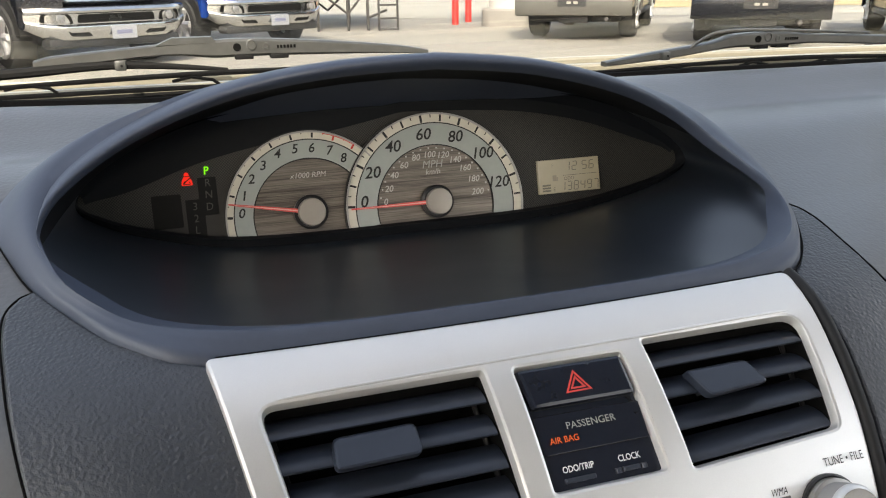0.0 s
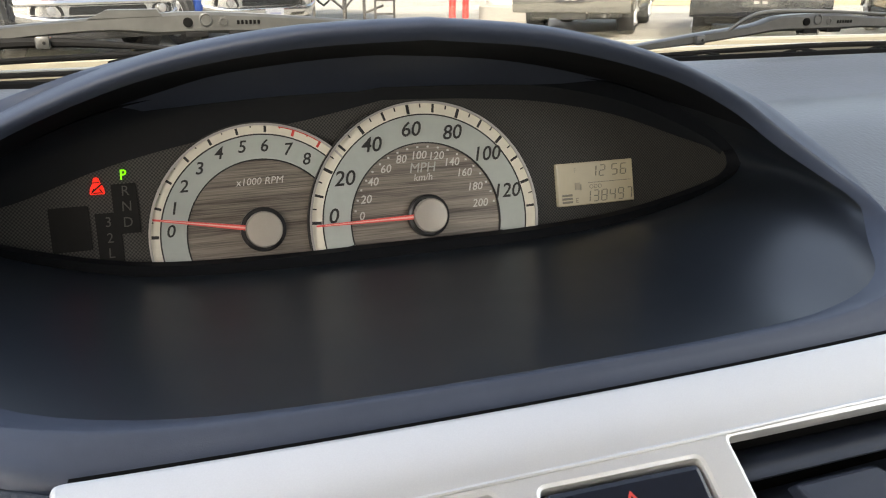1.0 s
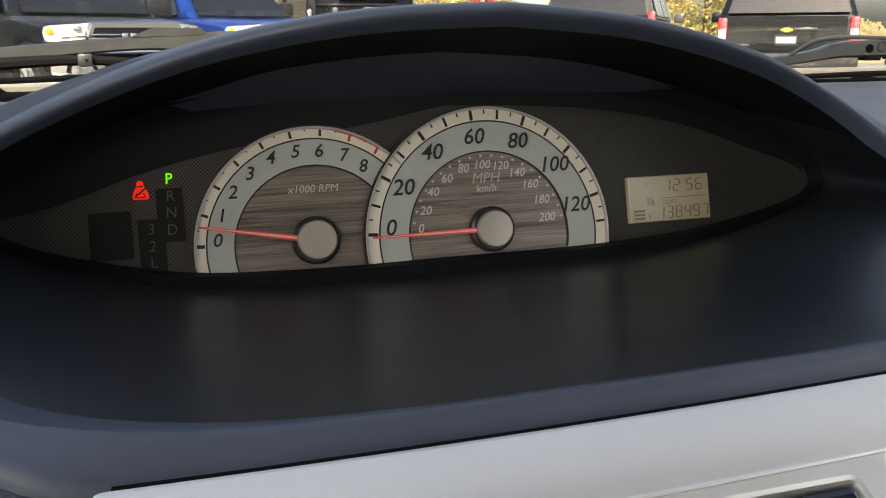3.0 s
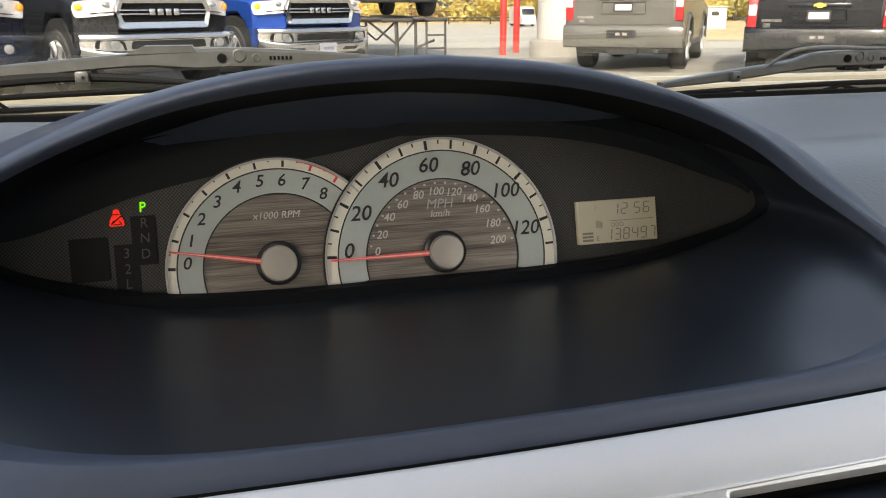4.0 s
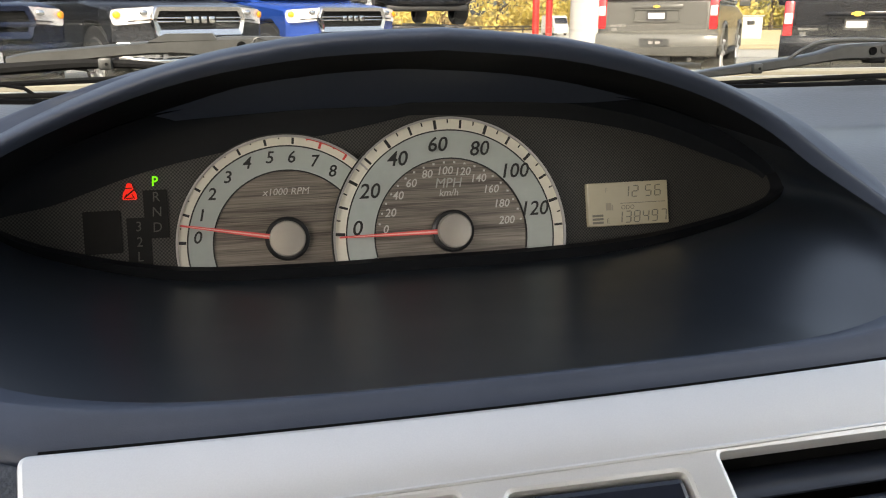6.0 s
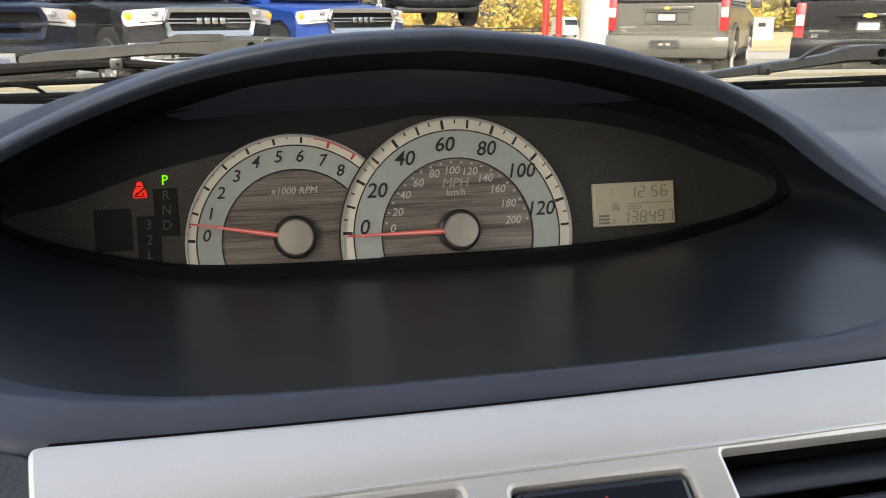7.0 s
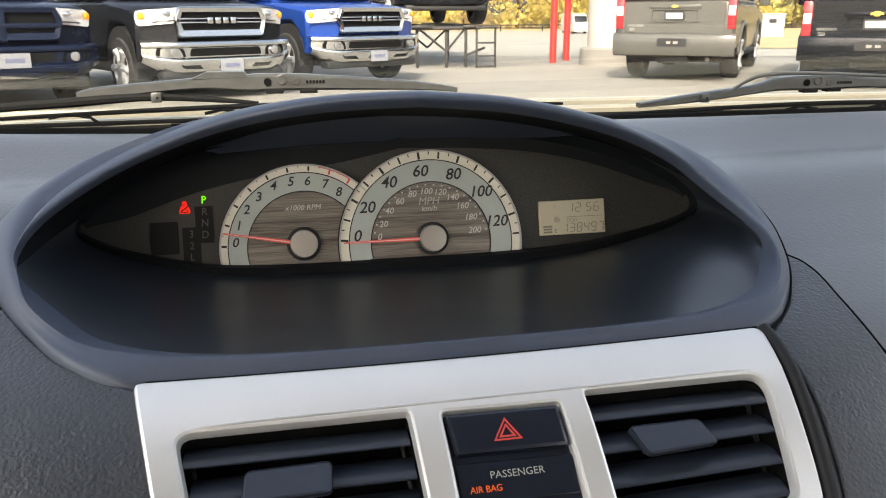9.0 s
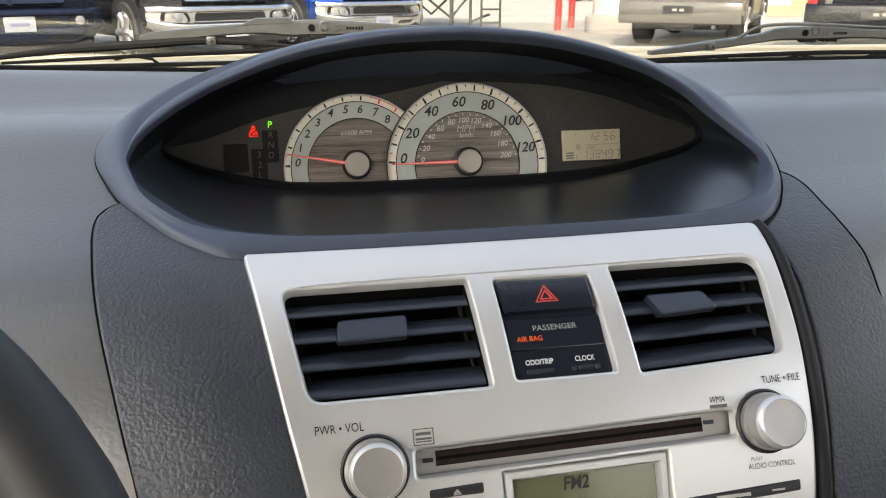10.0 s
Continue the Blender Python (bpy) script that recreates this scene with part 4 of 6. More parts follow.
for u, v, w, hh in ((.0752, -.0952, .008, .0014), (-.0562, -.0918, .0082, .0004), (-.0562, -.0980, .0082, .0004), (-.0603, -.0949, .0004, .0066), (-.0521, -.0949, .0004, .0066), (-.0562, -.0937, .0062, .0012), (-.0562, -.0957, .0066, .0008), (-.0562, -.0968, .0066, .0005)):
    bm = bmesh.new()
    bar(bm, fascia, u, v, w, hh, 0.0029, 0.002)
    part("logo_bar", bm, INK_GREY, radio)
bm = bmesh.new()
pad(bm, inset(RADIO_LCD, -0.0006), fascia, -0.010, -0.0027, 0.0003)
part("recess", bm, GAP, radio, "black groove round the display")
bm = bmesh.new()
loft(bm, [[fascia(u, v, h) for u, v in inset(RADIO_LCD, d)] for d, h in ((.0007, -.006), (.0007, .0014), (.0012, .0021), (.0036, .0019), (.0042, .0012), (.0052, -.0024))], True)
rl = part("display_frame", bm, SILVER, radio, "bevelled silver frame round the display")
bm = bmesh.new()
pad(bm, inset(RADIO_LCD, .0048), fascia, -0.0040, -0.0019, 0.0003)
part("display", bm, material("radio_lcd", (0.115, 0.124, 0.066), rough=0.14, var=0.05), rl, "grey-green radio display reading FM2")
bm = bmesh.new()
words(bm, "FM2", 0.0078, fascia, .0080, -.1208, -0.0016, wide=0.85, shear=0.12, bold=0.00022)
part("caption", bm, INK, rl)
for pts in ([(-.0556, -.1195), (-.0331, -.1195), (-.0331, -.1152), (-.0556, -.1160)], [(.0560, -.1365), (.1095, -.1345), (.1095, -.1298), (.0560, -.1318)]):
    bm = bmesh.new()
    prism(bm, dens(rounded(pts, .001), .005), fascia, -0.002, 0.0034, 0.0008)
    kb = part("radio_button", bm, BLACK, radio, "long dark radio button")
    u, v = sum(p[0] for p in pts) / 4, sum(p[1] for p in pts) / 4
    bm = bmesh.new()
    if pts[0][0] < 0:
        prism(bm, [(u - .0016, v - .0006), (u + .0016, v - .0006), (u, v + .0010)], fascia, 0.0030, 0.0037)
        bar(bm, fascia, u, v - .0011, .0032, .0005, 0.0037, 0.003)
    else:
        bar(bm, fascia, u - .006, v, .016, .0014, 0.0037, 0.003)
        bar(bm, fascia, u + .0155, v + .0003, .006, .0008, 0.0037, 0.003)
    part("button_mark", bm, INK_PALE, kb)

# ---- cabin shell, windscreen and wipers ----
CLOTH = material("headliner", (0.30, 0.295, 0.28), rough=0.95, var=0.06, bump=0.0005, bump_scale=600)
DOOR = material("door_card", (0.05, 0.05, 0.053), rough=0.7, var=0.08, bump=0.0004, bump_scale=300)
GLASS = glass_material("clear_glass", (0.96, 0.97, 0.97), 0.24)
PAINT_OWN = material("own_paint", (0.33, 0.305, 0.235), rough=0.32, metal=0.4, var=0.04)
COWL = material("cowl_plastic", (0.012, 0.012, 0.012), rough=0.7, var=0.15, bump=0.0002, bump_scale=400)
WIPER = material("wiper_paint", (0.048, 0.049, 0.046), rough=0.36, var=0.18, fine=150, spec=0.5)
RUBBER = material("rubber", (0.007, 0.007, 0.007), rough=0.75, var=0.2, spec=0.15)


def slab(name, pts, thick, mat, label, category="wall", kind="structure"):
    """A flat panel through four points, with thickness."""
    P = [Vector(p) for p in pts]
    n = (P[1] - P[0]).cross(P[-1] - P[0]).normalized() * thick
    bm = bmesh.new()
    loft(bm, [P, [p + n for p in P]], True, True, True)
    ob = part(name, bm, mat, None)
    return tagged(ob, label, category, kind=kind)


# unseen roof; its front edge is set to keep sun off the gauges
slab("ceiling", [(-.62, -.14, 1.39), (.64, -.14, 1.39), (.66, -2.0, 1.42), (-.64, -2.0, 1.42)], -0.03, CLOTH, "pale grey woven headliner", "ceiling")
slab("floor", [(-.72, .5, .30), (.74, .5, .30), (.74, -2.1, .30), (-.72, -2.1, .30)], 0.03, DOOR, "dark carpet floor of the cabin", "floor")
for _s, _n in ((-1, "wall_driver_side"), (1, "wall_passenger_side")):
    slab(_n, [(_s * .73 + .01, .55, .30), (_s * .73 + .01, -2.1, .30), (_s * .73 + .01, -2.1, .99), (_s * .73 + .01, .55, .99)], 0.03 * _s, DOOR, "dark grey plastic door trim", "door trim")
    bm = bmesh.new()
    tube(bm, [(_s * .74 + .01, .50, .96), (_s * .69 + .01, .19, 1.19), (_s * .62 + .01, -.13, 1.40)], 0.035, 10)
    tagged(part("trim", bm, CLOTH, None), "grey plastic windscreen pillar", "pillar", kind="structure")
    bm = bmesh.new()
    tube(bm, [(_s * .74 + .01, -1.0, .95), (_s * .64 + .01, -1.05, 1.41)], 0.05, 10)
    tagged(part("trim", bm, CLOTH, None), "grey plastic door pillar", "pillar", kind="structure")
# unseen, closed right up to the ceiling to darken the gauge opening
slab("wall_rear", [(-.72, -2.1, .30), (.74, -2.1, .30), (.70, -2.03, 1.42), (-.68, -2.03, 1.42)], 0.03, DOOR, "unseen dark grey panel closing the cabin's rear against light", "wall")

# unseen, added to stop light leaking through the dashboard seams
slab("wall_front", [(-.72, .49, .30), (.74, .49, .30), (.74, .49, .94), (-.72, .49, .94)], 0.02, DOOR, "unseen dark bulkhead under the dashboard, added against stray light", "wall")

windscreen = slab("window_1", [(-.72, .46, .985), (.74, .46, .985), (.63, -.16, 1.40), (-.61, -.16, 1.40)], 0.004, GLASS, "clear raked windscreen", "windscreen")
windscreen.visible_shadow = False

cowl = thing("cowl", "black plastic cowl panel under the windscreen", "cowl panel", (0, 0.45, 0.9))
bm = bmesh.new()
_cp = [(.352, .93), (.352, .983), (.372, .9905), (.392, .988), (.394, .984), (.425, .984), (.427, .990), (.447, .988), (.449, .982), (.475, .980), (.49, .95)]
loft(bm, [[(x, y + 0.02 * (x / .7) ** 2 * -1, z - 0.012 * (x / .7) ** 2) for x in [-.72 + .06 * k for k in range(25)]] for y, z in _cp], False)
part("panel", bm, COWL, cowl)
bm = bmesh.new()
tube(bm, [(-.72 + .06 * k, .405 - 0.02 * ((-.72 + .06 * k) / .7) ** 2, .992 - 0.012 * ((-.72 + .06 * k) / .7) ** 2) for k in range(25)], 0.003, 8)
part("seal", bm, RUBBER, cowl, "black rubber seal strip")
for _y, _z in ((.410, .9995), (.440, 1.0030)):
    bm = bmesh.new()
    loft(bm, [[(x, y - 0.012 * (x / .7) ** 2, z - 0.003 * (x / .7) ** 2) for x in [-.72 + .06 * k for k in range(25)]] for y, z in ((_y - .006, .97), (_y - .006, _z - .002), (_y - .004, _z), (_y + .005, _z), (_y + .007, _z - .002), (_y + .007, .97))], False)
    part("painted_rib", bm, PAINT_OWN, cowl, "beige painted rib")

bonnet = thing("bonnet", "pale beige metallic bonnet of the car", "car bonnet", (0, 1.0, 0.7))
bm = bmesh.new()
loft(bm, [[(x, y - 0.06 * (x / .75) ** 2, z - 0.05 * (x / .75) ** 2) for x in [-.75 + .05 * k for k in range(31)]] for y, z in ((.5, .95), (.497, .984), (.505, .988), (.55, .984), (.7, .962), (.9, .92), (1.1, .855), (1.2, .78), (1.22, .6))], False)
part("panel", bm, PAINT_OWN, bonnet)


def wiper(label, arm_path, arm_size, blade_from, blade_to, pivot, claws, bridge, clips, tabs, bow, raised=None):
    """A wiper: flattened arm with a hole and rivets, yoke, blade with claws."""
    w = thing("wiper", label, "windscreen wiper", (pivot[0], pivot[1], pivot[2] - 0.02), "windscreen wipers")
    P = spline(arm_path, 30)
    S = spline([(a, b, 0) for a, b in arm_size], 30)
    bm = bmesh.new()
    rows = []
    for p, s in zip(P, S):
        hh, dd = s.x, s.y
        rows.append([p + Vector((0, y * dd, z * hh)) for y, z in ((-.5, -.35), (-.5, .35), (-.35, .5), (.35, .5), (.5, .35), (.5, -.35), (.35, -.5), (-.35, -.5))])
    loft(bm, rows, True, True, True)
    part("arm", bm, WIPER, w, "flat dark grey wiper arm")
    c = Vector(pivot)
    front = -0.0075
    bm = bmesh.new()
    rod(bm, c + Vector((0, front + 0.002, 0)), c + Vector((0, front - 0.0006, 0)), 0.0030, n=20)
    part("hole", bm, GAP, w, "round hole in the arm")
    bm = bmesh.new()
    turned(bm, [(0.0042, 0), (0.0042, 0.0012), (0.0034, 0.0016), (0.0030, 0.0008), (0, 0.0008)], c + Vector((0.011, front + 0.001, 0.0015)), (0, -1, 0), 20)
    part("rivet", bm, WIPER, w)
    bm = bmesh.new()
    turned(bm, [(0.0030, 0), (0.0030, 0.0010), (0.0020, 0.0012), (0.0018, 0.0004), (0, 0.0004)], c + Vector((0.022, front + 0.001, 0.0)), (0, -1, 0), 16)
    part("rivet", bm, WIPER, w)
    bm = bmesh.new()
    for k in range(6):
        bar(bm, lambda u, v, h: c + Vector((u, front + 0.001 - h, v)), 0.031 + 0.0026 * k, -0.0006, 0.0016, 0.0024, 0.0008)
    part("stamp", bm, GAP, w, "stamped maker's mark as plain bars")
    a, b = Vector(blade_from), Vector(blade_to)
    bm = bmesh.new()
    mid = (a + b) / 2 + Vector((0, 0, 0.006))
    Q = spline([a, a.lerp(b, .25) + Vector((0, 0, 0.004)), mid, a.lerp(b, .75) + Vector((0, 0, 0.004)), b], 24)
    tube(bm, Q, [0.0012 + 0.0009 * math.sin(math.pi * k / 24) for k in range(25)], 8)
    part("blade_spine", bm, RUBBER, w)
    bm = bmesh.new()
    box(bm, (a + b) / 2 - Vector((0, 0, 0.004)), ((b - a).length, 0.003, 0.0034), 0.001, Vector((1, 0, 0)).rotation_difference(b - a).to_matrix().to_4x4())
    part("rubber", bm, RUBBER, w, "thin black wiper rubber")
    bm = bmesh.new()
    B = spline(bridge, 20)
    tube(bm, B, [0.0012 + bow * math.sin(math.pi * k / 20) for k in range(21)], 8)
    part("bridge", bm, RUBBER if bow > 0.001 else WIPER, w, "black bow that holds the blade")
    for q in clips:
        bm = bmesh.new()
        box(bm, q, (.008, .0142, .0075), .0012)
        part("clip", bm, WIPER, w)
        bm = bmesh.new()
        rod(bm, Vector(q) + Vector((.001, -.0070, 0)), Vector(q) + Vector((.001, -.0076, 0)), .0010, n=10)
        part("rivet", bm, RUBBER, w)
    if raised:
        bm = bmesh.new()
        x0, x1, z = raised
        prism(bm, [(x0, z - .004), (x1, z - .003), (x1 - .003, z + .0012), (x0 + .012, z + .0012)], lambda u, v, h: Vector((u, c.y - h, v)), -.006, .006)
        part("wind_flap", bm, WIPER, w, "raised flap on the wiper arm")
    for q in tabs:
        bm = bmesh.new()
        box(bm, q, (.014, .009, .004), .0008)
        part("tab", bm, RUBBER, w)
    for t in claws:
        p = a.lerp(b, t)
        bm = bmesh.new()
        tube(bm, [p + Vector((-.022, 0, .001)), p + Vector((-.008, -.001, .004)), p + Vector((.008, -.001, .001)), p + Vector((.014, 0, -.004))], 0.0014, 6)
        part("claw", bm, RUBBER, w)


wiper("grey-black wiper arm parked along the cowl", [(-.221, .386, 1.0190), (-.210, .386, 1.0212), (-.19, .386, 1.0235), (-.13, .385, 1.0280), (-.095, .385, 1.0275), (-.077, .384, 1.028), (-.035, .384, 1.027), (.045, .385, 1.0225), (.078, .386, 1.0185)],
      [(.009, .012), (.0095, .013), (.0085, .013), (.0085, .013), (.013, .014), (.0135, .014), (.012, .013), (.007, .011), (.004, .009)], (-.33, .377, 1.003), (.17, .378, 1.005), (-.077, .384, 1.0285), (.22, .45, .72),
      [(-.36, .381, 1.0040), (-.29, .380, 1.0120), (-.225, .380, 1.0160), (-.162, .380, 1.0185), (-.085, .380, 1.012)], [(-.162, .380, 1.0185)], [(-.072, .382, 1.0210), (-.045, .382, 1.0208)], 0.0026, (-.136, -.092, 1.0355))
wiper("grey-black wiper arm parked along the cowl", [(.235, .367, 1.003), (.292, .365, 1.009), (.34, .364, 1.0145), (.362, .363, 1.0185), (.386, .361, 1.0195), (.42, .361, 1.0195), (.45, .361, 1.0185), (.5, .362, 1.016), (.62, .365, 1.010)],
      [(.004, .010), (.0075, .012), (.0075, .012), (.011, .013), (.0125, .014), (.0120, .014), (.0085, .013), (.0085, .013), (.009, .013)], (.20, .358, .9965), (.66, .356, .994), (.386, .361, 1.020), (.22, .42, .6),
      [(.314, .360, 1.0115), (.332, .359, 1.0225), (.352, .359, 1.0275), (.40, .359, 1.0275), (.52, .360, 1.021)], [(.292, .363, 1.0085)], [(.392, .359, 1.0130), (.415, .359, 1.0135)], 0.0005)

# ---- steering wheel ----
wheel = thing("steering_wheel", "dark grey steering wheel rim and spokes", "steering wheel", (-.34, -.15, .66))
_wc, _wn = Vector((-.334, -.19, .858)), Vector((0, -.86, .50)).normalized()
_wu = _wn.cross(Vector((1, 0, 0))).normalized()
bm = bmesh.new()
tube(bm, [_wc + 0.185 * (Vector((1, 0, 0)) * math.cos(2 * math.pi * k / 64) + _wu * math.sin(2 * math.pi * k / 64)) for k in range(64)], 0.0155, 14, True)
part("rim", bm, material("wheel_skin", (0.017, 0.018, 0.020), rough=0.55, var=0.06, bump=0.00006, bump_scale=900), wheel)
bm = bmesh.new()
turned(bm, [(0.075, -0.03), (0.078, 0.0), (0.065, 0.02), (0.03, 0.028), (0, 0.03)], _wc - _wn * 0.03, _wn, 32)
part("hub_pad", bm, DASH, wheel)
for a in (0, 180, 270):
    bm = bmesh.new()
    d = Vector((1, 0, 0)) * math.cos(radians(a)) + _wu * math.sin(radians(a))
    tube(bm, [_wc + d * 0.06 - _wn * 0.02, _wc + d * 0.12 - _wn * 0.015, _wc + d * 0.18], [0.02, 0.015, 0.011], 10)
    part("spoke", bm, DASH, wheel)
bm = bmesh.new()
rod(bm, _wc - _wn * 0.03, Vector((-.34, .12, .62)), 0.05, 0.06, 20)
part("column", bm, DASH, wheel)

# ---- the car lot outside ----
CONCRETE = material("concrete", (0.23, 0.217, 0.187), rough=0.9, var=0.16, scale=0.35, fine=9.0, bump=0.003, bump_scale=40)
ROAD = material("pale_road", (0.31, 0.295, 0.25), rough=0.92, var=0.06, scale=0.1, fine=3.0)
FIELD = material("dry_grass", (0.40, 0.31, 0.16), rough=1.0, var=0.3, scale=0.2, fine=4.0)
WHITE = material("white_paint", (0.44, 0.43, 0.40), rough=0.5, var=0.06, scale=2, fine=30)
BASE = material("base_concrete", (0.26, 0.245, 0.22), rough=0.9, var=0.15, scale=3, fine=40, bump=0.004, bump_scale=60)
RED_POST = material("red_post_paint", (0.55, 0.035, 0.03), rough=0.4, var=0.12, scale=3, fine=40)
STEEL = material("dark_steel", (0.05, 0.047, 0.045), rough=0.55, metal=0.4, var=0.3, scale=5, fine=60)
TYRE = material("tyre", (0.022, 0.022, 0.022), rough=0.85, var=0.2, scale=8, fine=60)
ALLOY = material("alloy", (0.62, 0.62, 0.63), rough=0.3, metal=0.5, var=0.08)
DARK_GLASS = material("tinted_glass", (0.012, 0.013, 0.015), rough=0.05, var=0.02, spec=0.6)
PAINTS = {k: material(k + "_car_paint", c, rough=0.22, metal=mt, var=0.04, scale=1.5, fine=60, spec=0.35) for k, c, mt in
          (("black", (0.008, 0.009, 0.012), 0.0), ("blue", (0.012, 0.05, 0.26), 0.3), ("navy", (0.006, 0.010, 0.026), 0.2), ("grey", (0.105, 0.103, 0.094), 0.15))}
MESH = material("grille_mesh", (0.004, 0.004, 0.004), rough=0.7, var=0.2, spec=0.15)
TRIM = material("black_trim", (0.015, 0.015, 0.015), rough=0.6, var=0.15)
LAMP = material("headlamp_lens", (0.70, 0.70, 0.70), rough=0.14, metal=0.25, var=0.08, fine=40, coat=0.8)
FOG = material("fog_glass", (0.22, 0.22, 0.22), rough=0.12, metal=0.4, var=0.2, scale=20, fine=60)
AMBER = material("amber_lens", (0.9, 0.32, 0.02), rough=0.15, var=0.05)
TAIL = material("tail_lens", (0.62, 0.02, 0.025), rough=0.12, var=0.06, coat=0.8)
PLATE = material("plate", (0.22, 0.23, 0.25), rough=0.35, var=0.08, fine=60)
GOLD = material("gold_badge", (0.75, 0.52, 0.10), rough=0.3, metal=0.6, var=0.05)
BUMPER = material("bumper_chrome", (0.60, 0.61, 0.62), rough=0.14, metal=1.0, var=0.08, scale=4, fine=40)

def lot_height(x, y):
    """The lot is level; behind it the ground falls gently away."""
    return -0.0221 * min(67.5, max(0.0, 0.313 * x + 0.95 * y - 22.8))


def ground_sheet(name, ws, ahs, lift, mat, label, category):
    """A piece of ground in strips across the fall of the land."""
    bm = bmesh.new()
    rows = []
    for w in ws:
        row = []
        for a in ahs:
            x, y = 0.313 * w + 0.95 * a, 0.95 * w - 0.313 * a
            row.append((x, y, lot_height(x, y) + lift))
        rows.append(row)
    loft(bm, rows, False)
    tagged(part(name, bm, mat, None), label, category, kind="structure")


_wide = [-3000, -600, -200, -80, -40, -20, 0, 7, 20, 40, 80, 200, 600, 3000]
ground_sheet("ground", [-3000, -600, -150, -50, -20, -5, 5, 12, 22.8, 40, 60, 90.3, 125, 300, 1000, 3000], _wide, 0.0, CONCRETE, "pale beige worn concrete of the car lot", "ground")
ground_sheet("road", [21.0, 22.8, 40, 60, 90.3, 122], _wide[2:-2], 0.008, ROAD, "sunlit pale concrete road behind the lot", "road")
ground_sheet("field", [122, 200, 600, 2500], _wide[1:-1], 0.010, FIELD, "dry tan grass below the far trees", "field")
ground_sheet("verge", [28.5, 40, 60, 90.3, 121.9], [7, 20, 40, 80, 200], 0.022, FIELD, "dry tan grass verge", "field")


def wheel_parts(owner, x, y, r, w, side, label="chrome spoked wheel"):
    """Tyre with rounded shoulders, rim with spokes; side: which way it faces."""
    bm = bmesh.new()
    turned(bm, [(r * .66, -w / 2), (r * .9, -w / 2), (r * .98, -w * .38), (r, -w * .2), (r, w * .2), (r * .98, w * .38), (r * .9, w / 2), (r * .66, w / 2)], (x, y, r), (1, 0, 0), 36, False)
    t = part("wheel", bm, TYRE, owner, label, local=True)
    o = x + side * w * .30
    bm = bmesh.new()
    turned(bm, [(r * .68, -0.02), (r * .68, .05), (r * .62, .055), (r * .58, .0), (r * .3, -.03), (0, -.03)], (o, y, r), (side, 0, 0), 32)
    part("rim", bm, ALLOY, t, local=True)
    for k in range(6):
        a = k * math.pi / 3
        d = Vector((0, math.cos(a), math.sin(a)))
        bm = bmesh.new()
        tube(bm, [Vector((o + side * .03, y, r)) + d * r * .08, Vector((o + side * .035, y, r)) + d * r * .35, Vector((o + side * .045, y, r)) + d * r * .63], [r * .14, r * .10, r * .13], 8)
        part("spoke", bm, ALLOY, t, local=True)
    return t


def shell(bm, outline, half, round_=0.06, tumble=None):
    """A body from a side outline (y, z), with rounded shoulders; tumble: half width by height."""
    rings = []
    small = inset(outline, round_)
    mid = inset(outline, round_ * 0.3)
    def wide(z):
        return half if tumble is None else float(np.interp(z, [t[0] for t in tumble], [t[1] for t in tumble]))
    for pts, k in ((small, 0.0), (mid, round_ * 0.7), (outline, round_ * 1.6)):
        rings.append([(-(wide(z) - k), y, z) for y, z in pts])
    for pts, k in ((outline, round_ * 1.6), (mid, round_ * 0.7), (small, 0.0)):
        rings.append([(wide(z) - k, y, z) for y, z in pts])
    loft(bm, rings, True, True, True)


PLATE_INK = material("plate_ink", (0.12, 0.13, 0.2), rough=0.5, var=0.05)


def plate_bars(owner, fn, w, hh, lift, dark=False):
    """A number plate, its writing as plain bars."""
    bm = bmesh.new()
    prism(bm, rounded([(-w / 2, -hh / 2), (w / 2, -hh / 2), (w / 2, hh / 2), (-w / 2, hh / 2)], 0.01, 2), fn, 0, lift)
    p = part("number_plate", bm, TRIM if dark else PLATE, owner, "dark framed number plate" if dark else "pale number plate", local=True)
    bm = bmesh.new()
    bar(bm, fn, 0, 0, w * (.84 if dark else .62), hh * (.60 if dark else .3), lift + .003, lift - .002)
    part("plate_bar", bm, INK_PALE if dark else PLATE_INK, p, local=True)


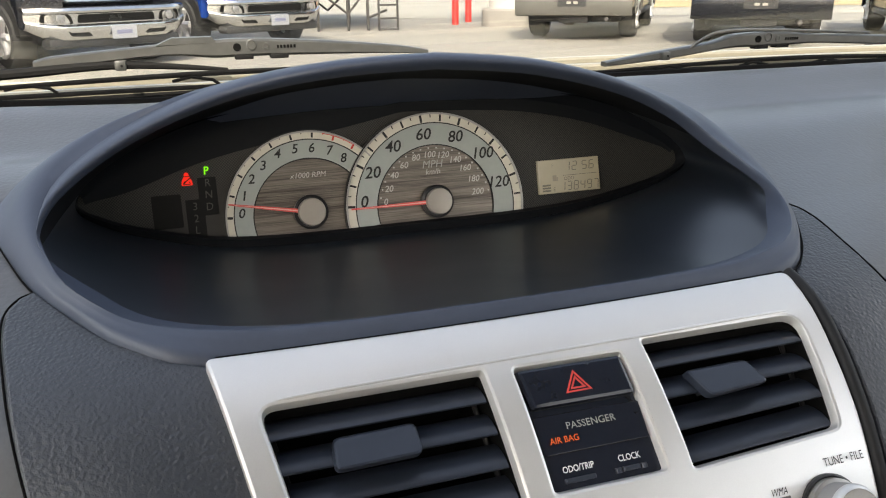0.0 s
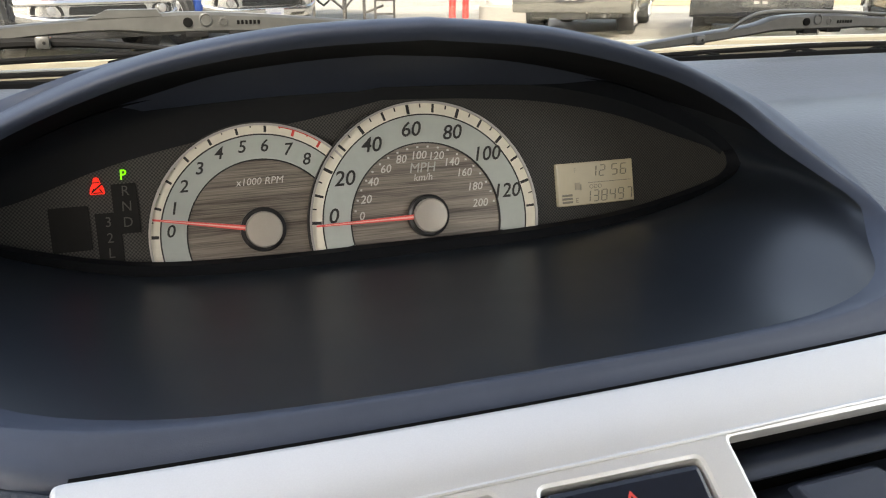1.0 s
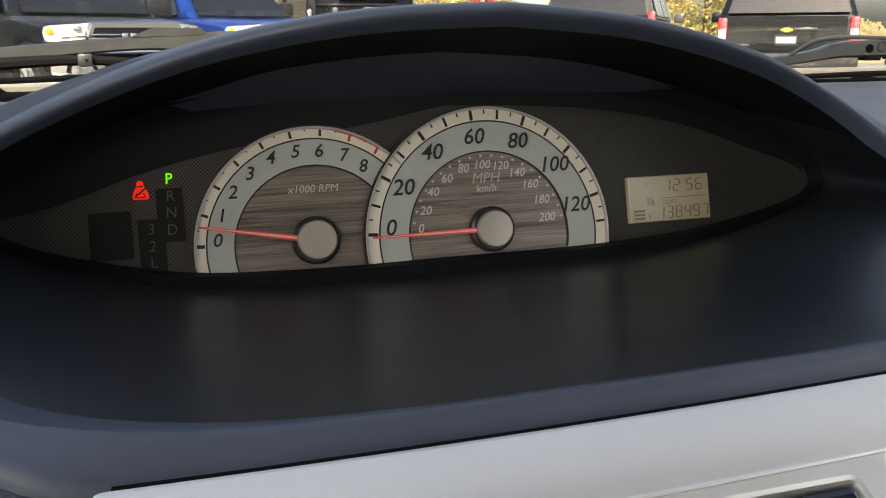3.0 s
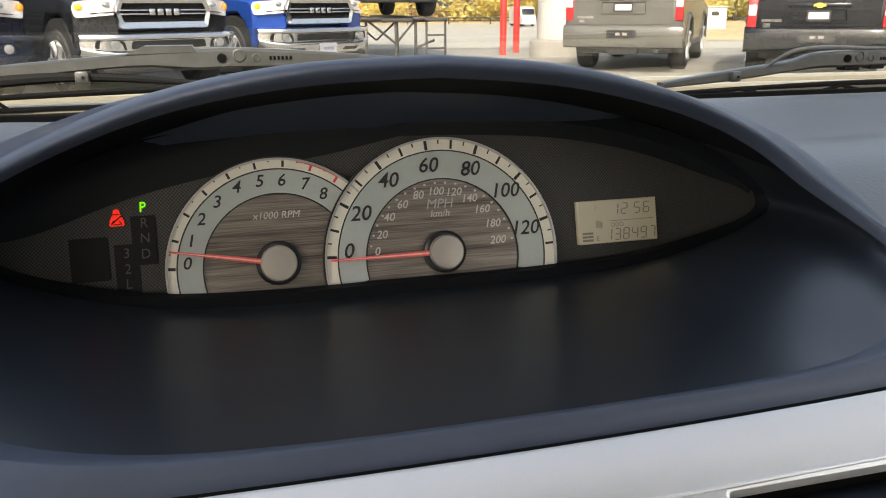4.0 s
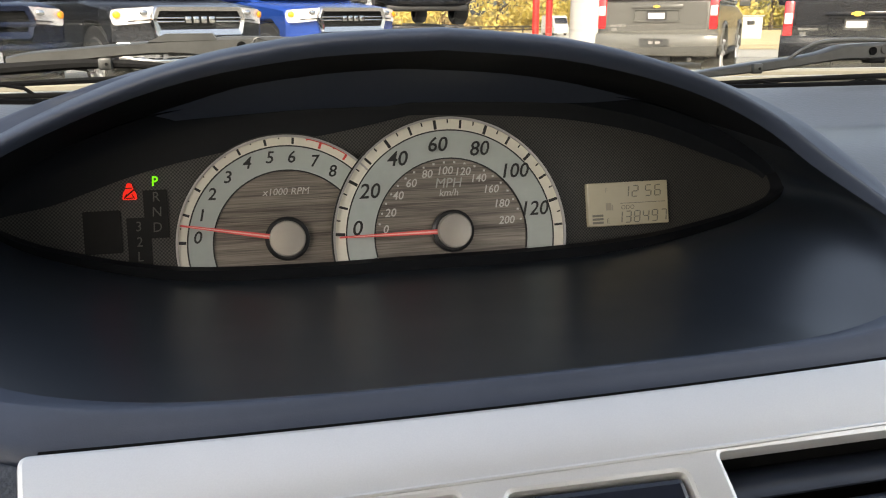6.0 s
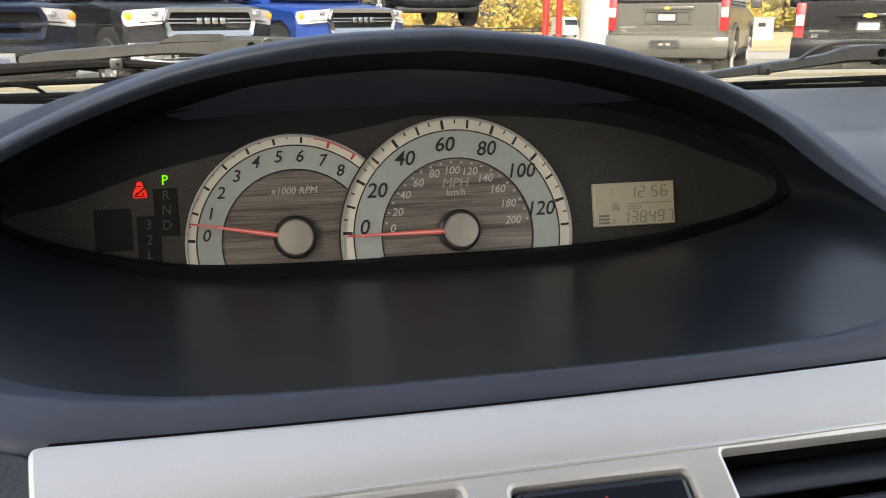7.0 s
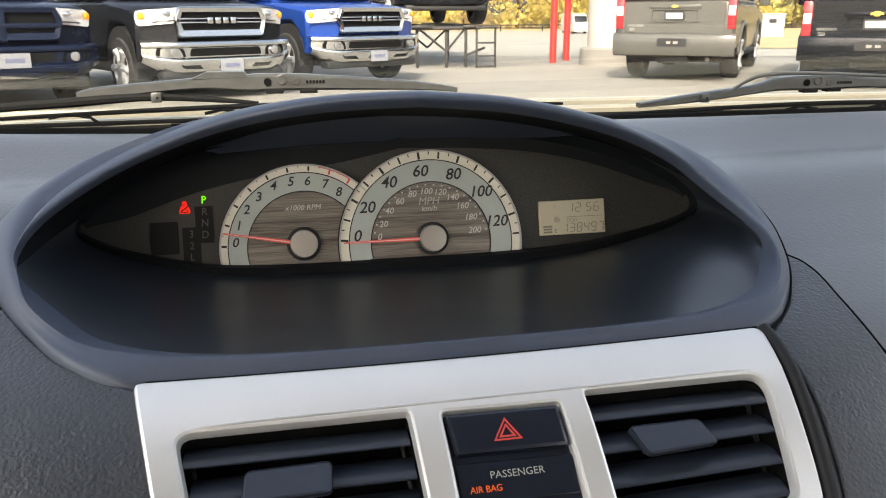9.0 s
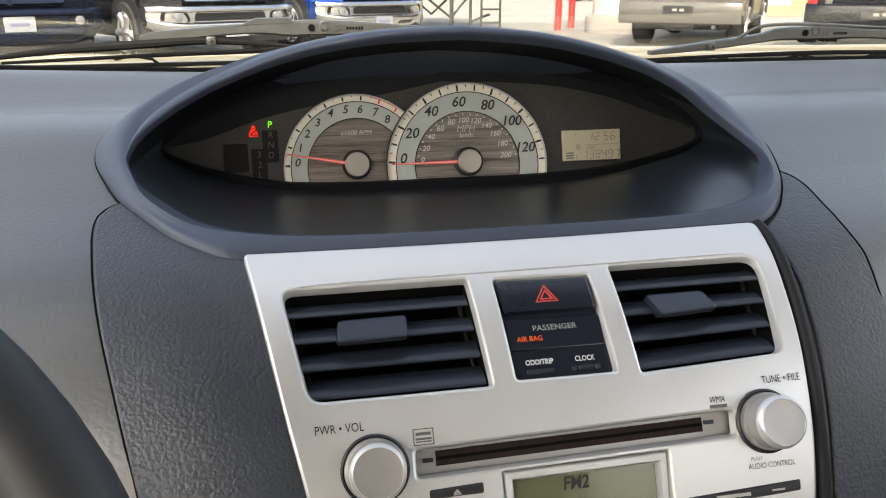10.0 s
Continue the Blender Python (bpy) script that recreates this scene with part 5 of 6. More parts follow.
def pickup(paint, label, fancy=True):
    """A full-size pickup, its nose towards -y at y = 0."""
    t = thing("pickup_truck", label, "pickup truck", group="parked pickup trucks")
    col = PAINTS[paint]
    R, W = 0.41, 1.02
    bm = bmesh.new()
    nose = [(0.32, .48), (0.27, .62), (0.24, .95), (0.26, 1.10), (0.34, 1.17), (1.3, 1.27), (1.35, 1.27), (3.3, 1.27), (5.75, 1.27), (5.8, 1.2), (5.8, .55), (5.1, .5), (5.05, .8), (4.8, 1.0), (4.4, 1.0), (4.12, .8), (4.05, .5), (1.38, .48), (1.32, .75), (1.12, .96), (0.70, .96), (0.46, .78), (0.39, .48)]
    shell(bm, nose, W, 0.05)
    part("body", bm, col, t, local=True)
    bm = bmesh.new()
    shell(bm, [(1.25, 1.24), (2.0, 1.86), (2.2, 1.92), (3.0, 1.93), (3.35, 1.86), (3.45, 1.24)], 0.95, 0.06, [(1.2, 1.0), (1.95, .76)])
    cab = part("cab", bm, col, t, local=True)
    bm = bmesh.new()
    loft(bm, [[(-.86, 1.27, 1.29), (.86, 1.27, 1.29), (.70, 1.93, 1.84), (-.70, 1.93, 1.84)], [(-.86, 1.24, 1.31), (.86, 1.24, 1.31), (.70, 1.90, 1.86), (-.70, 1.90, 1.86)]], True, True, True)
    part("windscreen", bm, DARK_GLASS, cab, local=True)
    for sd in (-1, 1):
        bm = bmesh.new()
        loft(bm, [[(sd * w, y, z) for w, y, z in ((1.0, 1.62, 1.32), (1.0, 3.2, 1.32), (.80, 3.1, 1.82), (.80, 2.1, 1.82))], [(sd * (w + .012), y, z) for w, y, z in ((1.0, 1.62, 1.32), (1.0, 3.2, 1.32), (.80, 3.1, 1.82), (.80, 2.1, 1.82))]], True, True, True)
        part("side_window", bm, DARK_GLASS, cab, local=True)
        bm = bmesh.new()
        box(bm, (sd * 1.16, 1.75, 1.42), (.24, .10, .26), .04)
        part("mirror", bm, TRIM, t, local=True)
        for y in (0.90, 4.6):
            bm = bmesh.new()
            prism(bm, [(y + .52 * math.cos(a * math.pi / 14), .42 + .52 * math.sin(a * math.pi / 14)) for a in range(15)], lambda u, v, h: (sd * h, u, v), W - .35, W - .012)
            part("wheel_arch", bm, TRIM, t, local=True)
            wheel_parts(t, sd * (W - .13), y, R, .28, sd)
        # headlamp: a wedge that wraps the corner
        bm = bmesh.new()
        pts = [(.56, .985), (.78, .965), (1.0, .945), (1.02, 1.06), (.98, 1.135), (.56, 1.165)]
        prism(bm, dens(rounded(pts, .03, 3), .06), lambda u, v, h: (sd * u, 0.05 - h + 1.1 * max(0, u - .62) ** 1.7, v), -.22, .012)
        hl = part("headlamp", bm, LAMP, t, "clear headlamp with chrome bowl", local=True)
        bm = bmesh.new()
        turned(bm, [(.04, 0), (.044, .02), (.026, .03), (0, .03)], (sd * .965, .215, 1.07), (sd * .6, -1, 0), 16)
        part("side_marker", bm, AMBER, hl, local=True)
        bm = bmesh.new()
        box(bm, (sd * .70, .05, 1.095), (.10, .06, .07), .03)
        part("projector", bm, CHROME, hl, local=True)
        bm = bmesh.new()
        prism(bm, dens(rounded([(.60, 1.005), (.86, .985), (.87, .998), (.60, 1.020)], .006, 2), .05), lambda u, v, h: (sd * u, 0.05 - h + 1.1 * max(0, u - .62) ** 1.7, v), 0, .015)
        part("lamp_bezel", bm, TRIM, hl, "dark inner bezel", local=True)
        bm = bmesh.new()
        prism(bm, dens(rounded([(.58, .745), (1.0, .745), (1.0, .940), (.58, .980)], .03, 3), .06), lambda u, v, h: (sd * u, 0.09 - h + 1.1 * max(0, u - .62) ** 1.7, v), -.2, .012)
        part("wing_panel", bm, col, t, local=True)
        # fog lamp pocket
        bm = bmesh.new()
        prism(bm, rounded([(.55, .565), (.90, .59), (.88, .685), (.58, .675)], .03, 3), lambda u, v, h: (sd * u, -.068 - h + .95 * max(0, u - .6) ** 1.75, v), -.05, .008)
        fg = part("fog_pocket", bm, MESH, t, local=True)
        bm = bmesh.new()
        turned(bm, [(.05, 0), (.052, .02), (0, .028)], (sd * .70, -.062, .625), (0, -1, 0), 18)
        part("fog_lamp", bm, FOG, fg, local=True)
        bm = bmesh.new()
        prism(bm, rounded([(.34, .415), (.60, .425), (.64, .49), (.42, .505)], .03, 3), lambda u, v, h: (sd * u, -.085 - h, v), -.05, .006)
        part("tow_opening", bm, MESH, t, local=True)
    # grille: surround, dark mesh, bars
    chrome = CHROME if fancy else col
    bm = bmesh.new()
    o = rounded([(-.58, .80), (.58, .80), (.64, 1.02), (.57, 1.18), (-.57, 1.18), (-.64, 1.02)], .05)
    i = [(u, v + .022 * (v < .95)) for u, v in inset(o, .068)]
    loft(bm, [[(u, .06, v) for u, v in o], [(u, -.005, v) for u, v in o], [(u, -.03, v) for u, v in inset(o, .018)], [(u, -.015, v) for u, v in i], [(u, .06, v) for u, v in i]], True)
    g = part("grille", bm, chrome, t, "chrome framed grille" if fancy else "painted grille frame", local=True)
    bm = bmesh.new()
    prism(bm, i, lambda u, v, h: (u, .04 - h, v), 0, .01)
    part("grille_mesh", bm, MESH, g, local=True)
    if fancy:
        for k in range(5):
            bm = bmesh.new()
            box(bm, (0, .022, .902 + .046 * k), (1.02, .02, .010), .004)
            part("mesh_bar", bm, MESH, g, local=True)
        for sd in (-1, 1):
            bm = bmesh.new()
            box(bm, (sd * .40, .005, 1.03), (.38, .05, .018), .006)
            box(bm, (sd * .40, .005, .985), (.38, .05, .018), .006)
            part("grille_bar", bm, CHROME, g, local=True)
        bm = bmesh.new()
        for x in (-.16, -.053, .053, .16):
            box(bm, (x, -.005, 1.008), (.085, .03, .085), .02)
        part("badge", bm, CHROME, g, "plain chrome badge blocks", local=True)
    else:
        bm = bmesh.new()
        box(bm, (0, .0, .97), (1.25, .06, .06), .015)
        part("grille_bar", bm, col, g, local=True)
        bm = bmesh.new()
        box(bm, (0, .002, .97), (.07, .06, .36), .015)
        part("grille_bar", bm, col, g, local=True)
    # bumper, bent back at the ends
    bm = bmesh.new()
    rows = []
    for k in range(25):
        x = -1.03 + 2.06 * k / 24
        b = .95 * max(0, abs(x) - .60) ** 1.75
        e = min(1.0, max(0.0, (abs(x) - .58) / .45)) ** 2
        rows.append([(x, y + b, .36 + .909 * (z - .28) + e * .15 * max(0.0, .62 - z) / .34) for y, z in ((.12, .72), (-.05, .72), (-.085, .705), (-.10, .67), (-.092, .645), (-.066, .63), (-.066, .50), (-.095, .475), (-.10, .44), (-.085, .37), (-.055, .31), (.0, .28), (.12, .28))])
    loft(bm, rows, False)
    bp = part("bumper", bm, BUMPER if fancy else col, t, "broad chrome bumper" if fancy else "painted bumper", local=True)
    bm = bmesh.new()
    prism(bm, rounded([(-.50, .575), (.50, .575), (.48, .672), (-.48, .672)], .03, 3), lambda u, v, h: (u, -.06 - h, v), -.03, .012)
    part("lower_grille", bm, MESH, bp, local=True)
    bm = bmesh.new()
    box(bm, (0, .10, .34), (1.7, .25, .12), .04)
    part("air_dam", bm, TRIM, t, local=True)
    plate_bars(bp, lambda u, v, h: (u + .05, -.10 - h, v + (.45 if fancy else .60)), .32, .16, .012)
    bm = bmesh.new()
    box(bm, (0, 2.9, .42), (1.5, 4.6, .25), .05)
    part("underbody", bm, TRIM, t, local=True)
    return t


def suv(paint, label, drop=0.0, badge=0.82):
    """A large sport utility vehicle, its tail towards -y at y = 0."""
    t = thing("suv", label, "SUV", group="parked SUVs")
    col = PAINTS[paint]
    R, W = 0.40, 0.94
    bm = bmesh.new()
    low = [(.06, .50), (.02, .72), (.03, 1.10), (.06, 1.24), (3.9, 1.22), (4.2, 1.19), (5.35, 1.08), (5.5, .95), (5.55, .5), (4.85, .42), (4.8, .72), (4.6, .9), (4.2, .9), (3.98, .72), (3.92, .42), (1.72, .42), (1.66, .72), (1.45, .9), (1.05, .9), (.84, .72), (.78, .46)]
    shell(bm, low, W, 0.05, [(.4, .91), (.75, .94), (1.25, .91)])
    part("body", bm, col, t, local=True)
    bm = bmesh.new()
    shell(bm, [(.05, 1.20), (.28, 1.86), (.42, 1.93), (2.6, 1.95), (3.1, 1.90), (3.95, 1.20)], .89, .06, [(1.2, .915), (1.9, .68)])
    cab = part("cab", bm, col, t, local=True)
    bm = bmesh.new()
    loft(bm, [[(-.80, .045, 1.27), (.80, .045, 1.27), (.66, .25, 1.80), (-.66, .25, 1.80)], [(-.80, .015, 1.28), (.80, .015, 1.28), (.66, .22, 1.81), (-.66, .22, 1.81)]], True, True, True)
    part("rear_window", bm, DARK_GLASS, cab, local=True)
    for sd in (-1, 1):
        for y0, y1 in ((.45, 1.7), (1.8, 2.7), (2.8, 3.6)):
            bm = bmesh.new()
            q = [(.905, y0, 1.28), (.905, y1, 1.28), (.725, min(y1, 3.0), 1.80), (.725, y0 + .1, 1.80)]
            loft(bm, [[(sd * a, b, c) for a, b, c in q], [(sd * (a + .014), b, c) for a, b, c in q]], True, True, True)
            part("side_window", bm, DARK_GLASS, cab, local=True)
        bm = bmesh.new()
        box(bm, (sd * 1.06, 3.6, 1.28), (.2, .1, .18), .03)
        part("mirror", bm, col, t, local=True)
        for y in (1.25, 4.4):
            bm = bmesh.new()
            prism(bm, [(y + .47 * math.cos(a * math.pi / 14), .41 + .47 * math.sin(a * math.pi / 14)) for a in range(15)], lambda u, v, h: (sd * h, u, v), W - .4, W - .03)
            part("wheel_arch", bm, TRIM, t, local=True)
            bm = bmesh.new()
            tube(bm, [(sd * (W - .005), y + .5 * math.cos(a * math.pi / 14), .41 + .5 * math.sin(a * math.pi / 14)) for a in range(15)], .03, 8)
            part("arch_flare", bm, col, t, local=True)
            wheel_parts(t, sd * (W - .16), y, R, .28, sd)
        bm = bmesh.new()
        box(bm, (sd * .865, .05, 1.08 - drop), (.13, .10, .52), .03)
        tl = part("tail_lamp", bm, TAIL, t, "tall red tail lamp with a clear middle", local=True)
        bm = bmesh.new()
        box(bm, (sd * .865, .003, 1.10 - drop), (.11, .03, .15), .02)
        part("reverse_lens", bm, LAMP, tl, local=True)
        bm = bmesh.new()
        box(bm, (sd * .90, 2.6, .40), (.12, 2.0, .1), .04)
        part("running_board", bm, TRIM, t, local=True)
    # tailgate with plate recess
    bm = bmesh.new()
    prism(bm, rounded([(-.77, .76), (.77, .76), (.77, 1.23), (-.77, 1.23)], .04), lambda u, v, h: (u, .03 - h, v), -.02, .014, .006)
    tg = part("tailgate", bm, col, t, local=True)
    bm = bmesh.new()
    o = rounded([(-.38, .93 - drop), (.38, .93 - drop), (.36, 1.13 - drop), (-.36, 1.13 - drop)], .03)
    loft(bm, [[(u, .015, v) for u, v in o], [(u, -.006, v) for u, v in o], [(u, -.006, v) for u, v in inset(o, .02)], [(u, .012, v) for u, v in inset(o, .03)]], True)
    part("plate_recess", bm, col, tg, local=True)
    bm = bmesh.new()
    box(bm, (0, .0, 1.165 - drop), (.80, .035, .06), .015)
    part("plate_garnish", bm, col, tg, local=True)
    bm = bmesh.new()
    prism(bm, [(-.10, 1.145), (-.045, 1.145), (-.045, 1.125), (.045, 1.125), (.045, 1.145), (.10, 1.145), (.09, 1.185), (.045, 1.185), (.045, 1.205), (-.045, 1.205), (-.045, 1.185), (-.09, 1.185)], lambda u, v, h: (u * badge, -.015 - h, 1.165 + (v - 1.165) * badge - drop), 0, .012)
    part("badge", bm, GOLD, tg, "plain gold badge", local=True)
    plate_bars(tg, lambda u, v, h: (u, .004 - h, v + 1.025 - drop), .31, .15, .012, True)
    bm = bmesh.new()
    bar(bm, lambda u, v, h: (u, .016 - h, v), -.60, .875 - .3 * drop, .26, .035, .006)
    bar(bm, lambda u, v, h: (u, .016 - h, v), -.66, .815 - .3 * drop, .09, .045, .006)
    part("name_bar", bm, CHROME, tg, "model name as plain bars", local=True)
    bm = bmesh.new()
    rows = []
    for k in range(21):
        x = -.95 + 1.9 * k / 20
        b = .5 * max(0, abs(x) - .72) ** 1.6
        rows.append([(x, y + b, z) for y, z in ((.1, .755), (-.03, .755), (-.065, .745), (-.085, .72), (-.09, .60), (-.075, .48), (-.045, .42), (.0, .40), (.1, .40))])
    loft(bm, rows, False)
    bp = part("bumper", bm, col, t, local=True)
    bm = bmesh.new()
    prism(bm, rounded([(-.23, .555), (.23, .555), (.23, .68), (-.23, .68)], .02), lambda u, v, h: (u, -.080 - h, v), -.02, .014)
    stp = part("step_pad", bm, TRIM, bp, local=True)
    bm = bmesh.new()
    bar(bm, lambda u, v, h: (u, -.094 - h, v), -.05, .617, .07, .04, .006)
    bar(bm, lambda u, v, h: (u, -.094 - h, v), .06, .617, .07, .04, .006)
    part("hitch_cover", bm, BASE, stp, local=True)
    bm = bmesh.new()
    rod(bm, (.55, -.02, .36), (.55, .6, .36), .035, n=12)
    part("tailpipe", bm, STEEL, t, local=True)
    bm = bmesh.new()
    box(bm, (0, 2.7, .40), (1.5, 4.6, .22), .05)
    box(bm, (0, .25, .36), (.5, .35, .14), .03)
    part("underbody", bm, TRIM, t, local=True)
    return t


pickup("black", "black pickup truck with chrome grille and bumper").matrix_world = pose(-0.76, 10.72, 0, 0, 0, 30)
pickup("blue", "bright blue pickup truck with chrome grille and bumper").matrix_world = pose(1.38, 12.5, 0, 0, 0, 30)
pickup("navy", "dark navy pickup truck with painted grille", False).matrix_world = pose(-3.02, 9.55, 0, 0, 0, 30)
suv("grey", "grey-beige SUV seen from behind with red tail lamps", 0.0, 0.55).matrix_world = pose(6.10, 11.85, 0, 0, 0, -36.5)
suv("black", "black SUV seen from behind with gold badge", 0.12).matrix_world = pose(7.93, 9.60, 0, 0, 0, -37)
suv("black", "black SUV parked at the end of the row", 0.12).matrix_world = pose(10.1, 7.75, 0, 0, 0, -38)

# ---- posts, column, display rack ----
for x, y in ((5.95, 17.2), (6.55, 18.0)):
    p = thing("red_post", "red painted steel post standing on the lot", "post", (x, y, 0), "red posts")
    bm = bmesh.new()
    rod(bm, (x, y, 0), (x, y, 3.4), .075, n=20)
    part("shaft", bm, RED_POST, p)
    bm = bmesh.new()
    turned(bm, [(.075, 3.39), (.06, 3.43), (.03, 3.45), (0, 3.455)], (x, y, 0), (0, 0, 1), 20)
    part("cap", bm, RED_POST, p)
column = thing("round_column", "white round column on a concrete base", "column", (6.9, 16.3, 0))
bm = bmesh.new()
turned(bm, [(.62, 0), (.62, .33), (.58, .37), (0, .37)], (6.9, 16.3, 0), (0, 0, 1), 40)
part("base", bm, BASE, column, "grey concrete base")
bm = bmesh.new()
turned(bm, [(.47, .36), (.47, 4.2), (0, 4.2)], (6.9, 16.3, 0), (0, 0, 1), 40)
part("shaft", bm, WHITE, column)

rack = thing("display_rack", "dark steel display rack with crossed legs and a ladder", "display rack", (3.4, 17.0, 0))
for x, y in ((2.72, 16.3), (3.72, 16.2), (2.85, 18.9), (3.9, 18.9)):
    bm = bmesh.new()
    box(bm, (x, y, .40), (.055, .055, .80), .008)
    part("leg", bm, STEEL, rack)
bm = bmesh.new()
box(bm, (3.32, 16.25, .40), (.055, .055, .80), .008)
part("leg", bm, STEEL, rack)
for a, b in (((2.75, 16.25, .78), (3.32, 16.25, .33)), ((3.70, 16.2, .78), (3.32, 16.25, .33)), ((3.72, 16.2, .25), (4.1, 16.1, .40)), ((2.85, 18.9, .75), (3.4, 18.9, .3)), ((3.9, 18.9, .75), (3.4, 18.9, .3)), ((2.72, 16.3, .3), (2.85, 18.9, .7))):
    bm = bmesh.new()
    rod(bm, a, b, .024, n=8)
    part("brace", bm, STEEL, rack)
for x in (2.80, 3.85):
    bm = bmesh.new()
    box(bm, (x, 18.6, .82), (.42, 5.0, .06), .015)
    part("runway", bm, STEEL, rack)
bm = bmesh.new()
box(bm, (3.3, 16.2, .79), (1.45, .10, .07), .015)
part("cross_beam", bm, STEEL, rack)
bm = bmesh.new()
box(bm, (4.09, 16.1, .80), (.46, .40, .04), .01)
part("platform", bm, STEEL, rack)
for x in (3.90, 4.29):
    bm = bmesh.new()
    box(bm, (x, 16.0, .40), (.04, .05, .80), .008)
    part("ladder_side", bm, STEEL, rack)
for z in (.03, .24, .50):
    bm = bmesh.new()
    box(bm, (4.095, 16.0, z), (.40, .10, .035), .008)
    part("ladder_tread", bm, STEEL, rack)
shown = pickup("black", "black truck standing on the display rack", False)
shown.matrix_world = pose(3.32, 16.25, .85, 0, 0, 2)

# ---- far side of the road ----
rail = thing("guard_rail", "low grey rail fence beyond the road", "fence", (10, 110, -1.5))
for z in (.5, .9):
    bm = bmesh.new()
    tube(bm, [(0.313 * 119 + 0.95 * a, 0.95 * 119 - 0.313 * a, -1.49 + z) for a in range(-120, 61, 6)], .07, 6)
    part("rail", bm, STEEL, rail)
for a in range(-120, 61, 6):
    bm = bmesh.new()
    x, y = 0.313 * 119 + 0.95 * a, 0.95 * 119 - 0.313 * a
    rod(bm, (x, y, -1.5), (x, y, -.5), .09, n=6)
    part("post", bm, STEEL, rail)

van = thing("white_van", "small white van far off on the road", "van", (37.4, 98, -1.49))
bm = bmesh.new()
shell(bm, [(98.0, -1.2), (97.9, -.5), (98.3, -.1), (98.8, .75), (99.2, .95), (103, .95), (103.1, -1.2)], .95, .05)
for v in bm.verts:
    v.co.x += 37.4
part("body", bm, WHITE, van)
bm = bmesh.new()
box(bm, (37.4, 98.42, .32), (1.6, .2, .7), .04, pose(0, 0, 0, -30))
part("windscreen", bm, DARK_GLASS, van)
for x in (36.6, 38.2):
    for y in (98.9, 102.2):
        bm = bmesh.new()
        rod(bm, (x - .1, y, -1.11), (x + .1, y, -1.11), .37, n=20)
        part("wheel", bm, TYRE, van)

hut = thing("small_building", "small white hut with a dark sign beyond the road", "hut", (51.5, 78, -1.5))
bm = bmesh.new()
box(bm, (51.6, 79, -.35), (2.3, 2.0, 2.3), .03, pose(0, 0, 0, 0, 0, -33))
part("wall", bm, WHITE, hut)
bm = bmesh.new()
box(bm, (51.6, 79, .84), (2.6, 2.3, .12), .03, pose(0, 0, 0, 0, 0, -33))
part("roof", bm, WHITE, hut)
bm = bmesh.new()
box(bm, (51.05, 78.16, .15), (.75, .06, .42), .01, pose(0, 0, 0, 0, 0, -33))
part("sign_board", bm, TRIM, hut)
wall = thing("tan_wall", "low tan wall panels beside the hut", "wall", (51, 84, -1.5))
for k in range(3):
    bm = bmesh.new()
    box(bm, (49.6 - .6 * k, 81.5 + .8 * k, -.55), (.75, .3, 1.9), .02, pose(0, 0, 0, 0, 0, -33))
    part("panel", bm, BASE, wall)

BARK = material("bark", (0.12, 0.09, 0.07), rough=0.95, var=0.3, scale=3, fine=20, bump=0.02, bump_scale=12)


def leaf_material(name, ramp):
    """Thin leaves: half the light is thrown back, half comes through; colour by clump and by leaf."""
    m = bpy.data.materials.new(name)
    m.use_nodes = True
    N, L = m.node_tree.nodes, m.node_tree.links
    N.remove(N["Principled BSDF"])
    geo, rmp, nz, mx, df, tl, ms = (N.new("ShaderNode" + k) for k in ("NewGeometry", "ValToRGB", "TexNoise", "Mix", "BsdfDiffuse", "BsdfTranslucent", "MixShader"))
    rmp.color_ramp.elements[0].color, rmp.color_ramp.elements[1].color = (*ramp[0], 1), (*ramp[-1], 1)
    for k, c in enumerate(ramp[1:-1]):
        rmp.color_ramp.elements.new((k + 1) / (len(ramp) - 1)).color = (*c, 1)
    nz.inputs["Scale"].default_value, nz.inputs["Detail"].default_value = 0.16, 2
    L.new(geo.outputs["Position"], nz.inputs["Vector"])
    mx.inputs[0].default_value = 0.84
    L.new(geo.outputs["Random Per Island"], mx.inputs[2])
    L.new(nz.outputs["Fac"], mx.inputs[3])
    L.new(mx.outputs[0], rmp.inputs[0])
    ms.inputs[0].default_value = 0.5
    for b, k in ((df, 1), (tl, 2)):
        L.new(rmp.outputs[0], b.inputs["Color"])
        L.new(b.outputs[0], ms.inputs[k])
    L.new(ms.outputs[0], N["Material Output"].inputs["Surface"])
    return m


LEAVES = [leaf_material("leaves_" + n, r) for n, r in (("orange", ((.54, .42, .24), (.64, .52, .32), (.58, .45, .26))), ("yellow", ((.58, .49, .16), (.68, .58, .22), (.62, .54, .24))),
                                                      ("brown", ((.50, .43, .32), (.58, .50, .38), (.54, .46, .33))), ("green", ((.40, .37, .12), (.52, .47, .16), (.46, .42, .18))))]
rng = random.Random(7)


